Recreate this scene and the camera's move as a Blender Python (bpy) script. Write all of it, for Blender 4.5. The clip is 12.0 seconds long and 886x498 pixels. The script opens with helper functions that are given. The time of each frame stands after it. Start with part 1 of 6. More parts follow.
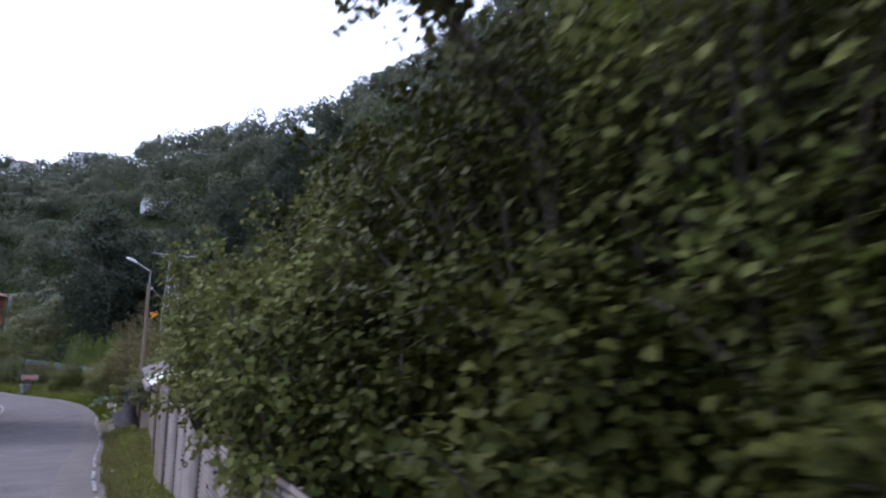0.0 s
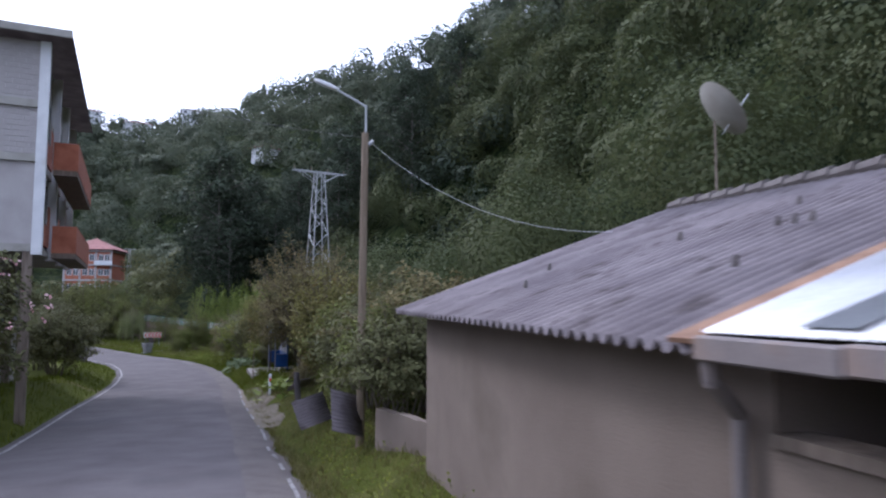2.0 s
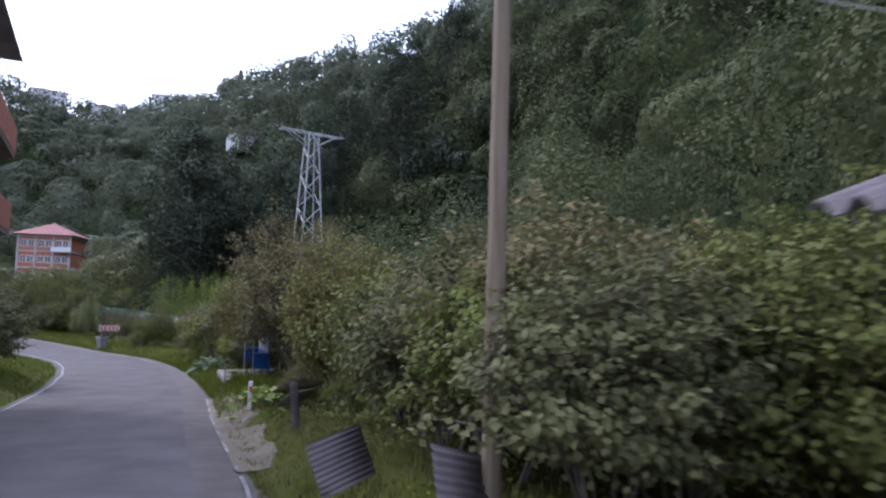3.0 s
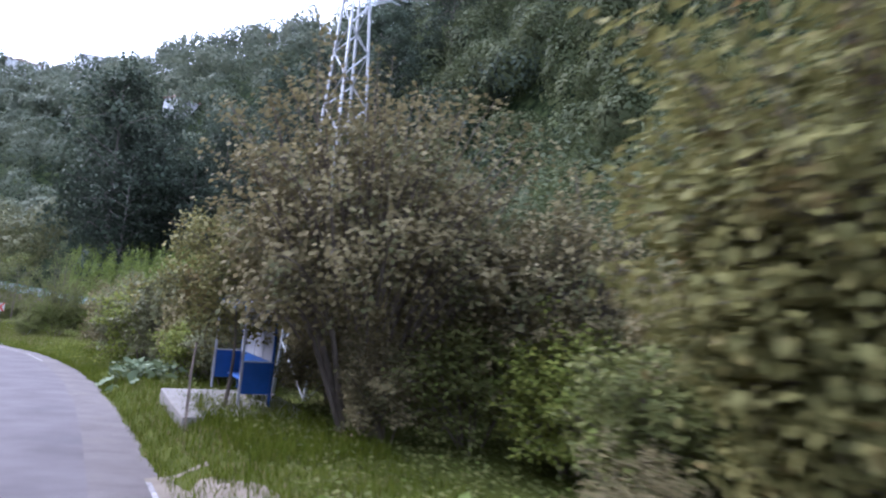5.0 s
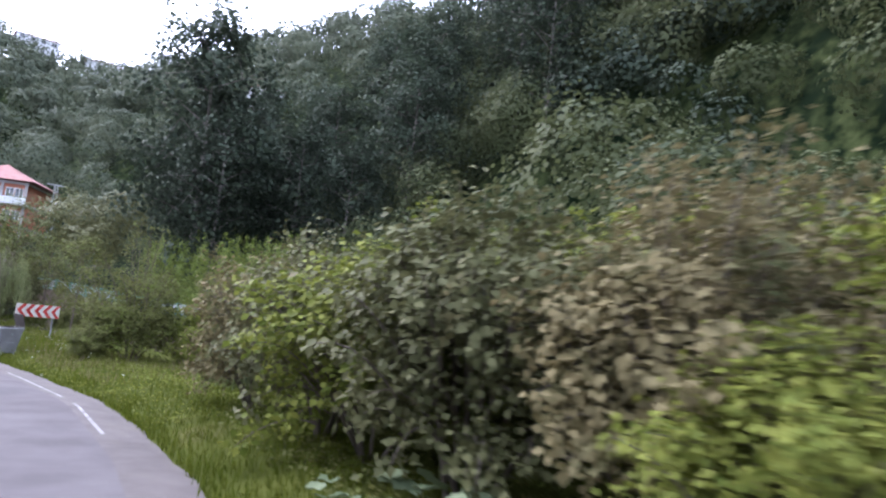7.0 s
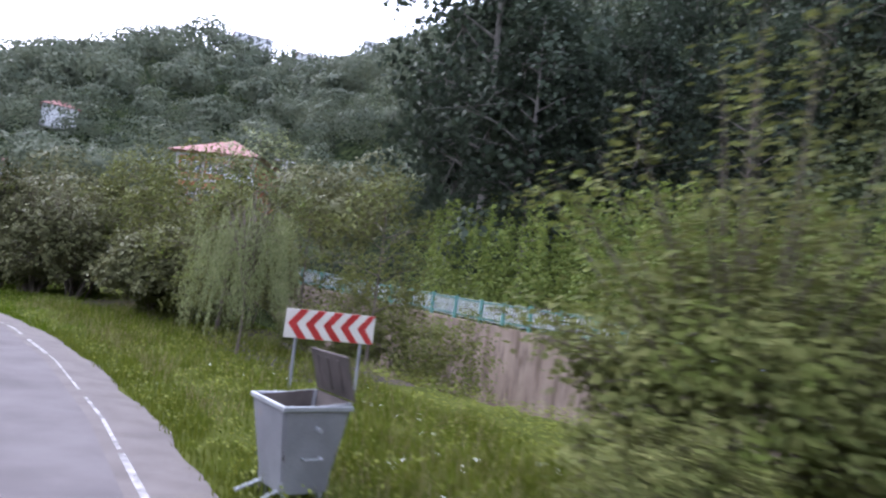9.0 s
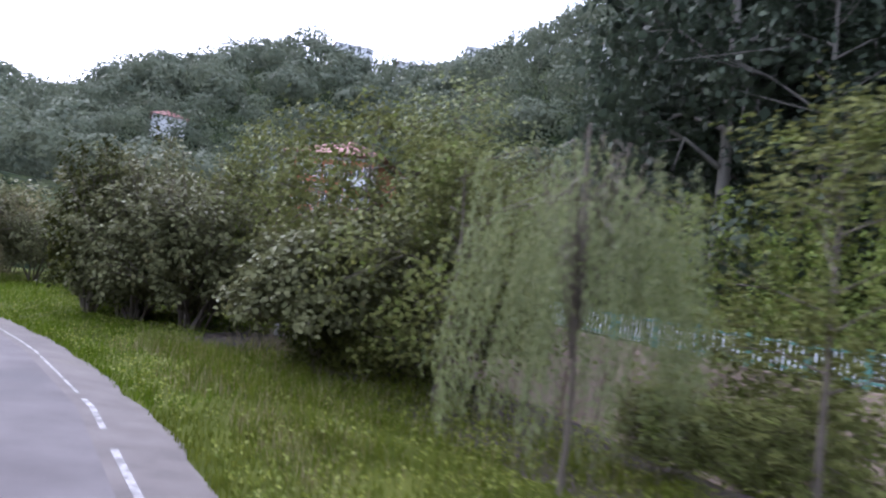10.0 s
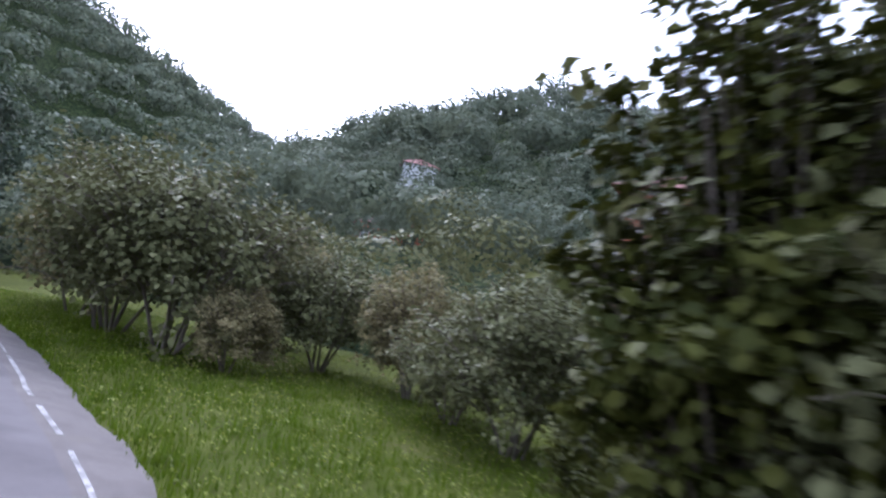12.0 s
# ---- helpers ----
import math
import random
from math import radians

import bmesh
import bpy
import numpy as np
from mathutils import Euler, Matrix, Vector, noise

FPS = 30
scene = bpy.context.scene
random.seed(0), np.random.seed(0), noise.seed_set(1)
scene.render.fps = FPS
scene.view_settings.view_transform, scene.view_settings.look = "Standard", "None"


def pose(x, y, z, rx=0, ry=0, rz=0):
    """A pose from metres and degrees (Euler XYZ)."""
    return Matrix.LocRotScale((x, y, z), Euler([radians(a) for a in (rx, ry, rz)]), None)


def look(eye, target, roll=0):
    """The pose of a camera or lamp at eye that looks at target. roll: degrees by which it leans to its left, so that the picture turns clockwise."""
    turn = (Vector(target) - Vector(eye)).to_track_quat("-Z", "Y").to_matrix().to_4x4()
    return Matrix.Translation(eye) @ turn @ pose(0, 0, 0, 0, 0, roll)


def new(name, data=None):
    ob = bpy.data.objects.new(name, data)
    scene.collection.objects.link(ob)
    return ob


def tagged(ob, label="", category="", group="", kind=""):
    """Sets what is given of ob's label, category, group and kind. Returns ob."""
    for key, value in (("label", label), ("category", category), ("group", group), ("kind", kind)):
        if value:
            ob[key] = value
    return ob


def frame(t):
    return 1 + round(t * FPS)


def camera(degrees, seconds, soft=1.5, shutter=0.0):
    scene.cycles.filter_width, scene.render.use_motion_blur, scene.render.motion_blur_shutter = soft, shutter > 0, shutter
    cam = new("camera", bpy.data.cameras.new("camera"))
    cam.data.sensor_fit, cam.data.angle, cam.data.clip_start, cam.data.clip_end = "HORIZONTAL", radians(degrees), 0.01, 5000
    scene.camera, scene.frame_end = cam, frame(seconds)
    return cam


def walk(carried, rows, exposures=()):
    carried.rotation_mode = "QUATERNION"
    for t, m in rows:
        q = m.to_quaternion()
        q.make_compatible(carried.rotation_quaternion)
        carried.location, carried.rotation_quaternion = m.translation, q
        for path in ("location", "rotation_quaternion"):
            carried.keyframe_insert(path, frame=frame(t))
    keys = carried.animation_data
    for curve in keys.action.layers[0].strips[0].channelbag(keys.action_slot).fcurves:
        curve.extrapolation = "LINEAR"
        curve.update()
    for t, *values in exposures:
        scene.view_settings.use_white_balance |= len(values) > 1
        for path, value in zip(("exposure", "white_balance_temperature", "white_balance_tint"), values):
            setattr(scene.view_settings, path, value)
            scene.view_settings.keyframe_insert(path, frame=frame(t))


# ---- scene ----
cam = camera(66.67, 12.0, soft=2.2, shutter=0.25)
PATH = [
    (0.0, pose(0.257, -7.500, 3.462, 98.20, -1.10, -29.90)),
    (0.2, pose(0.182, -5.445, 3.368, 96.20, 2.00, -30.60)),
    (0.5, pose(0.090, -2.376, 3.227, 94.80, 1.10, -33.55)),
    (1.0, pose(0.015, 2.643, 2.995, 94.00, 0.40, -33.25)),
    (1.5, pose(0.060, 7.513, 2.772, 94.32, 0.59, -23.23)),
    (2.0, pose(0.207, 12.068, 2.500, 94.36, -0.24, -21.79)),
    (2.5, pose(0.500, 16.257, 2.211, 94.63, -1.70, -22.38)),
    (2.7, pose(0.658, 17.885, 2.090, 94.49, -1.19, -23.50)),
    (3.0, pose(0.931, 20.294, 1.902, 94.51, -1.50, -24.11)),
    (3.5, pose(1.449, 24.287, 1.585, 94.61, -2.85, -26.77)),
    (4.0, pose(1.848, 28.422, 1.280, 94.71, -4.19, -29.43)),
    (4.3, pose(1.944, 31.044, 1.113, 94.73, -4.50, -30.04)),
    (4.5, pose(1.959, 32.858, 1.008, 94.75, -5.05, -28.49)),
    (5.0, pose(1.854, 37.647, 0.770, 95.48, -5.09, -30.30)),
    (5.5, pose(1.752, 42.745, 0.548, 96.20, -5.93, -27.07)),
    (6.0, pose(1.817, 48.045, 0.319, 96.64, -5.93, -28.60)),
    (6.5, pose(1.952, 53.527, 0.044, 96.38, -5.27, -28.31)),
    (6.7, pose(1.983, 55.800, -0.057, 96.47, -5.98, -26.34)),
    (7.0, pose(1.976, 59.295, -0.197, 96.29, -5.98, -25.31)),
    (7.5, pose(1.728, 65.355, -0.393, 95.53, -5.98, -20.73)),
    (8.0, pose(1.010, 71.621, -0.560, 94.77, -5.98, -16.15)),
    (8.3, pose(0.289, 75.424, -0.655, 94.60, -5.98, -15.11)),
    (8.5, pose(-0.297, 77.946, -0.715, 94.39, -6.09, -13.43)),
    (9.0, pose(-2.092, 84.119, -0.859, 94.24, -6.37, -9.95)),
    (9.5, pose(-4.047, 89.898, -0.953, 93.82, -7.08, -5.79)),
    (10.0, pose(-6.345, 95.350, -0.897, 94.62, -7.08, -2.66)),
    (10.5, pose(-8.939, 100.506, -0.780, 94.08, -6.51, -1.48)),
    (11.0, pose(-11.882, 105.311, -0.665, 95.52, -9.82, 6.70)),
    (11.5, pose(-15.211, 109.729, -0.565, 95.75, -12.07, 11.26)),
    (12.0, pose(-18.704, 113.844, -0.467, 97.28, -10.85, 14.32)),
]
walk(cam, PATH, [(0.0, 0.9, 5330, 22), (0.5, 2.2, 5280, 23), (1.0, 2.33, 5230, 24), (1.5, 1.75, 5230, 21), (2.0, 1.03, 5330, 20), (2.5, 0.93, 5330, 20), (4.3, 2.16, 5180, 24), (5.5, 2.06, 5130, 24), (6.5, 2.06, 5330, 21), (8.5, 2.01, 5480, 22), (10.0, 1.86, 5380, 22), (11.0, 1.92, 5230, 20), (12.0, 1.7, 5230, 20)])

# ---- world and light ----
wd = bpy.data.worlds.new("overcast_sky")
scene.world = wd
wd.use_nodes = True
wn, wl = wd.node_tree.nodes, wd.node_tree.links
wn.clear()
sky = wn.new("ShaderNodeTexSky")
sky.sky_type, sky.sun_disc = "NISHITA", False
sky.sun_elevation, sky.sun_rotation = radians(42), radians(-38)
sky.air_density, sky.dust_density, sky.ozone_density = 1.0, 6.0, 1.0
veil = wn.new("ShaderNodeMix")
veil.data_type = "RGBA"
veil.inputs[0].default_value = 0.72
veil.inputs[7].default_value = (9.6, 10.0, 10.6, 1)
wbg = wn.new("ShaderNodeBackground")
wbg.inputs[1].default_value = 0.115
wout = wn.new("ShaderNodeOutputWorld")
wl.new(sky.outputs[0], veil.inputs[6])
wl.new(veil.outputs[2], wbg.inputs[0])
wl.new(wbg.outputs[0], wout.inputs[0])
sun = new("sun", bpy.data.lights.new("sun", "SUN"))
sun.data.energy, sun.data.angle, sun.data.color = 1.1, radians(14), (1.0, 0.96, 0.9)
sun.matrix_world = look((0, 0, 0), (math.sin(radians(38)) * 0.74, -math.cos(radians(38)) * 0.74, -0.67))


# ---- materials ----
def mat(name, ca, cb, scale=4.0, rough=0.85, bump=0.15, fine=60.0, metal=0.0, stain=None, island=False, glow=0.0, stretch=(1, 1, 1), spec=0.35, leafy=0.0, pos=(0.3, 0.7), patch=0.3):
    """A surface with colour that varies at two scales, fine relief and, if given, a stain colour, which also serves for
    painted flecks of light and shade.
    """
    m = bpy.data.materials.new(name)
    m.use_nodes = True
    n, l = m.node_tree.nodes, m.node_tree.links
    b = n["Principled BSDF"]
    b.inputs["Roughness"].default_value, b.inputs["Metallic"].default_value = rough, metal
    b.inputs["Specular IOR Level"].default_value = spec
    tc, mp = n.new("ShaderNodeTexCoord"), n.new("ShaderNodeMapping")
    mp.inputs["Scale"].default_value = stretch
    l.new(tc.outputs["Object"], mp.inputs["Vector"])
    a = n.new("ShaderNodeTexNoise")
    a.inputs["Scale"].default_value, a.inputs["Detail"].default_value = scale, 6
    l.new(mp.outputs[0], a.inputs["Vector"])
    r = n.new("ShaderNodeValToRGB")
    r.color_ramp.elements[0].color, r.color_ramp.elements[1].color = (*ca, 1), (*cb, 1)
    r.color_ramp.elements[0].position, r.color_ramp.elements[1].position = pos
    if island:
        g = n.new("ShaderNodeNewGeometry")
        mm = n.new("ShaderNodeMath")
        mm.operation = "MULTIPLY_ADD"
        mm.inputs[1].default_value, mm.inputs[2].default_value = 1.0 - patch, -patch * 0.1
        l.new(g.outputs["Random Per Island"], mm.inputs[0])
        ad = n.new("ShaderNodeMath")
        ad.inputs[1].default_value = 0.0
        half = n.new("ShaderNodeMath")
        half.operation, half.inputs[1].default_value = "MULTIPLY", patch * 1.2
        l.new(a.outputs[0], half.inputs[0])
        l.new(mm.outputs[0], ad.inputs[0])
        l.new(half.outputs[0], ad.inputs[1])
        l.new(ad.outputs[0], r.inputs[0])
    else:
        l.new(a.outputs[0], r.inputs[0])
    col = r.outputs[0]
    f = n.new("ShaderNodeTexNoise")
    f.inputs["Scale"].default_value, f.inputs["Detail"].default_value = fine, 3
    l.new(mp.outputs[0], f.inputs["Vector"])
    if not island:
        gr = n.new("ShaderNodeMix")
        gr.data_type, gr.blend_type = "RGBA", "MULTIPLY"
        gr.inputs[0].default_value = 0.35
        l.new(col, gr.inputs[6])
        l.new(f.outputs[0], gr.inputs[7])
        col = gr.outputs[2]
    if stain:
        s = n.new("ShaderNodeTexNoise")
        s.inputs["Scale"].default_value, s.inputs["Detail"].default_value = stain[1], 8
        l.new(mp.outputs[0], s.inputs["Vector"])
        sr = n.new("ShaderNodeValToRGB")
        sr.color_ramp.elements[0].position, sr.color_ramp.elements[1].position = stain[2], stain[2] + 0.18
        l.new(s.outputs[0], sr.inputs[0])
        mx = n.new("ShaderNodeMix")
        mx.data_type = "RGBA"
        mx.inputs[7].default_value = (*stain[0], 1)
        l.new(sr.outputs[0], mx.inputs[0])
        l.new(col, mx.inputs[6])
        col = mx.outputs[2]
    l.new(col, b.inputs["Base Color"])
    if bump:
        bp = n.new("ShaderNodeBump")
        bp.inputs["Strength"].default_value, bp.inputs["Distance"].default_value = bump, 0.02
        l.new(f.outputs[0], bp.inputs["Height"])
        l.new(bp.outputs[0], b.inputs["Normal"])
    if leafy:
        t = n.new("ShaderNodeBsdfTranslucent")
        ms = n.new("ShaderNodeMixShader")
        ms.inputs[0].default_value = leafy
        l.new(col, t.inputs["Color"])
        l.new(b.outputs[0], ms.inputs[1])
        l.new(t.outputs[0], ms.inputs[2])
        l.new(ms.outputs[0], n["Material Output"].inputs[0])
    return m


ASPHALT = mat("asphalt", (0.094, 0.082, 0.083), (0.136, 0.121, 0.121), 0.8, 0.9, 0.3, 90, stain=((0.075, 0.068, 0.07), 0.35, 0.56), spec=0.12)
SHOULDER = mat("worn_shoulder", (0.088, 0.074, 0.069), (0.13, 0.11, 0.102), 1.5, 0.95, 0.4, 80, stain=((0.1, 0.085, 0.07), 0.8, 0.6))
PAINT = mat("road_paint", (0.2, 0.19, 0.185), (0.36, 0.34, 0.335), 7, 0.85, 0.2, 120, stain=((0.115, 0.103, 0.104), 5, 0.44))
EARTH = mat("grassy_earth", (0.045, 0.055, 0.009), (0.08, 0.088, 0.018), 0.9, 1.0, 0.6, 25, stain=((0.1, 0.08, 0.04), 0.25, 0.62), spec=0.04)
# ground coloured like foliage; near-black blotches paint the shade between leaf clumps
SCRUB = mat("foliage_mottled_ground", (0.004, 0.009, 0.003), (0.055, 0.068, 0.024), 0.9, 1.0, 1.0, 3.0, spec=0.05, pos=(0.38, 0.68), stain=((0.008, 0.014, 0.006), 0.35, 0.5))
GRASS = mat("grass_blades", (0.05, 0.072, 0.006), (0.105, 0.115, 0.016), 0.5, 0.9, 0, island=True, leafy=0.3, pos=(0.1, 0.95), spec=0.03)
LUSHGRASS = mat("lush_grass", (0.048, 0.085, 0.004), (0.09, 0.12, 0.008), 0.5, 0.9, 0, island=True, leafy=0.3, pos=(0.1, 0.95), spec=0.03)
VERGE = mat("trodden_grass", (0.062, 0.06, 0.012), (0.15, 0.135, 0.035), 0.5, 0.85, 0, island=True, leafy=0.3, pos=(0.1, 0.95))
DRYGRASS = mat("dry_grass", (0.128, 0.104, 0.048), (0.208, 0.176, 0.088), 0.7, 0.85, 0, island=True, leafy=0.25, pos=(0.1, 0.9))
HAZEL = mat("hazel_leaves", (0.060, 0.065, 0.025), (0.143, 0.140, 0.064), 0.9, 0.55, 0, island=True, leafy=0.26, pos=(0.1, 0.95), spec=0.06, patch=0.5, stain=((0.13, 0.105, 0.045), 2.2, 0.6))
# the lime stain paints sunlit flecks into the olive leaf colour
OLIVE = mat("sun_flecked_olive_leaves", (0.061, 0.075, 0.020), (0.171, 0.171, 0.054), 0.9, 0.62, 0, island=True, leafy=0.3, pos=(0.1, 0.95), spec=0.06, patch=0.5, stain=((0.13, 0.17, 0.03), 1.6, 0.56))
HAZELDRY = mat("turning_hazel_leaves", (0.096, 0.082, 0.036), (0.24, 0.2, 0.1), 0.9, 0.65, 0, island=True, leafy=0.28, pos=(0.1, 0.95), spec=0.05, patch=0.5, stain=((0.085, 0.095, 0.04), 1.3, 0.52))
FRESH = mat("fresh_leaves", (0.080, 0.106, 0.016), (0.221, 0.230, 0.046), 0.9, 0.55, 0, island=True, leafy=0.35, pos=(0.1, 0.95), spec=0.06, patch=0.4)
GOLDEN = mat("yellow_green_leaves", (0.09, 0.1, 0.015), (0.3, 0.29, 0.07), 0.9, 0.6, 0, island=True, leafy=0.3, pos=(0.1, 0.95), spec=0.12, patch=0.4)
# hedge and hazel leaves with their shade put into a darker base colour
SHADELEAF = mat("shade_dark_leaves", (0.02, 0.026, 0.005), (0.075, 0.076, 0.015), 0.9, 0.6, 0, island=True, leafy=0.15, pos=(0.1, 0.98), spec=0.06, patch=0.4)
BEAN = mat("bean_leaves", (0.085, 0.125, 0.02), (0.215, 0.245, 0.055), 0.6, 0.6, 0, island=True, leafy=0.3, pos=(0.1, 0.95), spec=0.22, patch=0.4)
GOURD = mat("gourd_leaves", (0.085, 0.115, 0.055), (0.16, 0.19, 0.105), 0.6, 0.7, 0, island=True, leafy=0.25, pos=(0.1, 0.95), spec=0.15, patch=0.4)
WILLOW = mat("willow_leaves", (0.095, 0.115, 0.04), (0.235, 0.25, 0.112), 0.6, 0.6, 0, island=True, leafy=0.38, pos=(0.1, 0.95))
# lifted and bluer than plain leaf green: some haze is in this colour
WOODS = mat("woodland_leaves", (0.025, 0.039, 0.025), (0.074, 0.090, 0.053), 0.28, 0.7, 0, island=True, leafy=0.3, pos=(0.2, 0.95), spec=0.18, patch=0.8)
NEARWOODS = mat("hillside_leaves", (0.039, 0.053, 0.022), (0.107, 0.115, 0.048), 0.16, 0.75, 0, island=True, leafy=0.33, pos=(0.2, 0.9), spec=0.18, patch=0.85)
# hill leaves with the haze of distance mixed in, paler and bluer than the hillside's
HAZYWOODS = mat("hazy_hill_woodland", (0.052, 0.066, 0.044), (0.142, 0.156, 0.098), 0.11, 0.75, 0, island=True, leafy=0.33, pos=(0.2, 0.9), spec=0.18, patch=0.85)
AUTUMN = mat("yellowing_leaves", (0.087, 0.086, 0.027), (0.248, 0.225, 0.078), 0.9, 0.6, 0, island=True, leafy=0.3, pos=(0.1, 0.95), spec=0.06, patch=0.5, stain=((0.2, 0.12, 0.05), 1.5, 0.56))
TRACK = mat("trodden_dirt", (0.13, 0.105, 0.075), (0.19, 0.155, 0.115), 1.5, 0.95, 0.4, 30, stain=((0.12, 0.1, 0.06), 1.1, 0.55))
PETAL = mat("orange_petals", (0.7, 0.22, 0.01), (0.85, 0.4, 0.02), 3, 0.6, 0, island=True, leafy=0.3)
WHITEP = mat("white_petals", (0.7, 0.7, 0.65), (0.85, 0.85, 0.8), 3, 0.6, 0, island=True, leafy=0.3)
PINKP = mat("pink_petals", (0.6, 0.3, 0.33), (0.85, 0.6, 0.62), 3, 0.6, 0, island=True, leafy=0.3)
BARK = mat("bark", (0.07, 0.055, 0.04), (0.17, 0.14, 0.11), 6, 0.95, 0.6, 40, stretch=(1, 1, 0.2))
PALEBARK = mat("pale_bark", (0.11, 0.1, 0.085), (0.2, 0.18, 0.155), 4, 0.9, 0.4, 40, stretch=(1, 1, 0.2))
PLASTER = mat("beige_plaster", (0.145, 0.112, 0.088), (0.196, 0.155, 0.124), 0.9, 0.92, 0.25, 50, stain=((0.1, 0.078, 0.058), 0.6, 0.54))
CONCRETE = mat("concrete", (0.3, 0.28, 0.25), (0.42, 0.4, 0.36), 1.6, 0.92, 0.3, 60, stain=((0.17, 0.16, 0.13), 0.9, 0.56))
MUDWALL = mat("river_wall_concrete", (0.165, 0.12, 0.086), (0.29, 0.225, 0.175), 1.4, 0.95, 0.6, 30, stain=((0.09, 0.066, 0.045), 1.9, 0.5), stretch=(1, 1, 0.3))
FIBRE = mat("fibre_cement", (0.12, 0.1, 0.107), (0.25, 0.215, 0.22), 1.6, 0.95, 0.4, 70, stain=((0.065, 0.052, 0.052), 3.2, 0.52), stretch=(1, 0.5, 1))
ZINC = mat("zinc_sheet", (0.13, 0.108, 0.1), (0.22, 0.19, 0.18), 1.5, 0.75, 0.1, 50, metal=0.0, stain=((0.2, 0.13, 0.09), 1.3, 0.54))
BRIGHTZINC = mat("new_zinc_sheet", (0.5, 0.5, 0.51), (0.64, 0.64, 0.66), 1.5, 0.42, 0.1, 40, metal=0.25, stain=((0.3, 0.28, 0.26), 1.1, 0.56), stretch=(2.5, 0.5, 1))
RUST = mat("rusty_steel", (0.16, 0.085, 0.05), (0.32, 0.19, 0.12), 3, 0.85, 0.3, 50)
OLDWOOD = mat("weathered_wood", (0.13, 0.1, 0.075), (0.25, 0.2, 0.16), 3, 0.9, 0.4, 50, stretch=(4, 4, 0.4))
POLEWOOD = mat("pole_wood", (0.15, 0.11, 0.075), (0.27, 0.21, 0.15), 3, 0.9, 0.4, 60, stretch=(6, 6, 0.3))
PANELWOOD = mat("limed_panel", (0.14, 0.115, 0.108), (0.23, 0.195, 0.182), 2, 0.9, 0.2, 40, stretch=(3, 3, 0.5), stain=((0.3, 0.17, 0.12), 1.4, 0.6))
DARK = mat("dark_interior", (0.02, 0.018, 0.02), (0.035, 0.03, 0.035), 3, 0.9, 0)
STEEL = mat("galvanised_steel", (0.3, 0.31, 0.32), (0.44, 0.45, 0.46), 3, 0.5, 0.08, 60, metal=0.5)
BINSTEEL = mat("bin_steel", (0.2, 0.2, 0.21), (0.3, 0.3, 0.31), 2, 0.55, 0.12, 50, metal=0.3, stain=((0.26, 0.2, 0.16), 2.2, 0.62))
BINDARK = mat("dirty_bin_inside", (0.05, 0.04, 0.035), (0.1, 0.08, 0.07), 3, 0.8, 0.2)
BLUE = mat("blue_sheet", (0.008, 0.055, 0.22), (0.015, 0.085, 0.3), 2, 0.45, 0.05, 40, stain=((0.02, 0.05, 0.12), 1.5, 0.62))
SKYBLUE = mat("blue_fascia", (0.01, 0.16, 0.55), (0.02, 0.22, 0.65), 2, 0.45, 0.05, 40)
WHITE = mat("white_paint", (0.62, 0.62, 0.63), (0.74, 0.74, 0.74), 2, 0.6, 0.08, 50, stain=((0.45, 0.43, 0.4), 1.2, 0.63))
RED = mat("red_paint", (0.55, 0.04, 0.035), (0.66, 0.06, 0.05), 3, 0.5, 0.05, 40)
BRICK = mat("red_brick_infill", (0.3, 0.1, 0.055), (0.46, 0.17, 0.1), 2.5, 0.92, 0.4, 30)
TILES = mat("red_roof_tiles", (0.22, 0.09, 0.082), (0.32, 0.145, 0.13), 1.5, 0.85, 0.4, 12)
ROOFDARK = mat("dark_eaves", (0.1, 0.085, 0.08), (0.17, 0.15, 0.14), 2, 0.9, 0.2)
GREYBLOCK = mat("pale_block_wall", (0.36, 0.33, 0.32), (0.46, 0.43, 0.415), 1.2, 0.92, 0.2, 40, stain=((0.28, 0.25, 0.24), 0.8, 0.6))
GLASS = mat("window_glass", (0.02, 0.025, 0.03), (0.04, 0.045, 0.05), 2, 0.08, 0, spec=0.6)
CABLE = mat("black_cable", (0.03, 0.03, 0.03), (0.05, 0.05, 0.05), 5, 0.6, 0)
WIREGREY = mat("aluminium_wire", (0.45, 0.45, 0.45), (0.55, 0.55, 0.55), 5, 0.5, 0, metal=0.4)
SHEETWHITE = mat("dull_white_sheet", (0.3, 0.3, 0.32), (0.38, 0.38, 0.4), 1.5, 0.6, 0.06, 50, stain=((0.24, 0.23, 0.23), 1.4, 0.6))
BOARDWHITE = mat("aged_reflective_white", (0.47, 0.43, 0.37), (0.55, 0.5, 0.44), 2, 0.5, 0.04, 50, stain=((0.4, 0.37, 0.33), 1.6, 0.6))
FADEDBLUE = mat("faded_blue_lettering", (0.2, 0.36, 0.6), (0.32, 0.46, 0.66), 3, 0.5, 0.03, 40)
SLABSTONE = mat("dirty_slab_concrete", (0.16, 0.145, 0.13), (0.25, 0.23, 0.205), 1.5, 0.95, 0.3, 40, stain=((0.1, 0.09, 0.07), 1.3, 0.55))
TEAL = mat("pale_green_fence_paint", (0.5, 0.52, 0.52), (0.62, 0.64, 0.64), 3, 0.7, 0.1, 40, stain=((0.3, 0.3, 0.27), 2, 0.6))
TEALPOST = mat("green_post_paint", (0.06, 0.17, 0.14), (0.1, 0.23, 0.19), 3, 0.7, 0.1, 40)
WATER = mat("creek_water", (0.1, 0.1, 0.09), (0.2, 0.2, 0.19), 1.2, 0.12, 0.5, 6, spec=0.5)
STONE = mat("creek_stone", (0.2, 0.19, 0.17), (0.36, 0.34, 0.31), 2.5, 0.9, 0.4, 20)
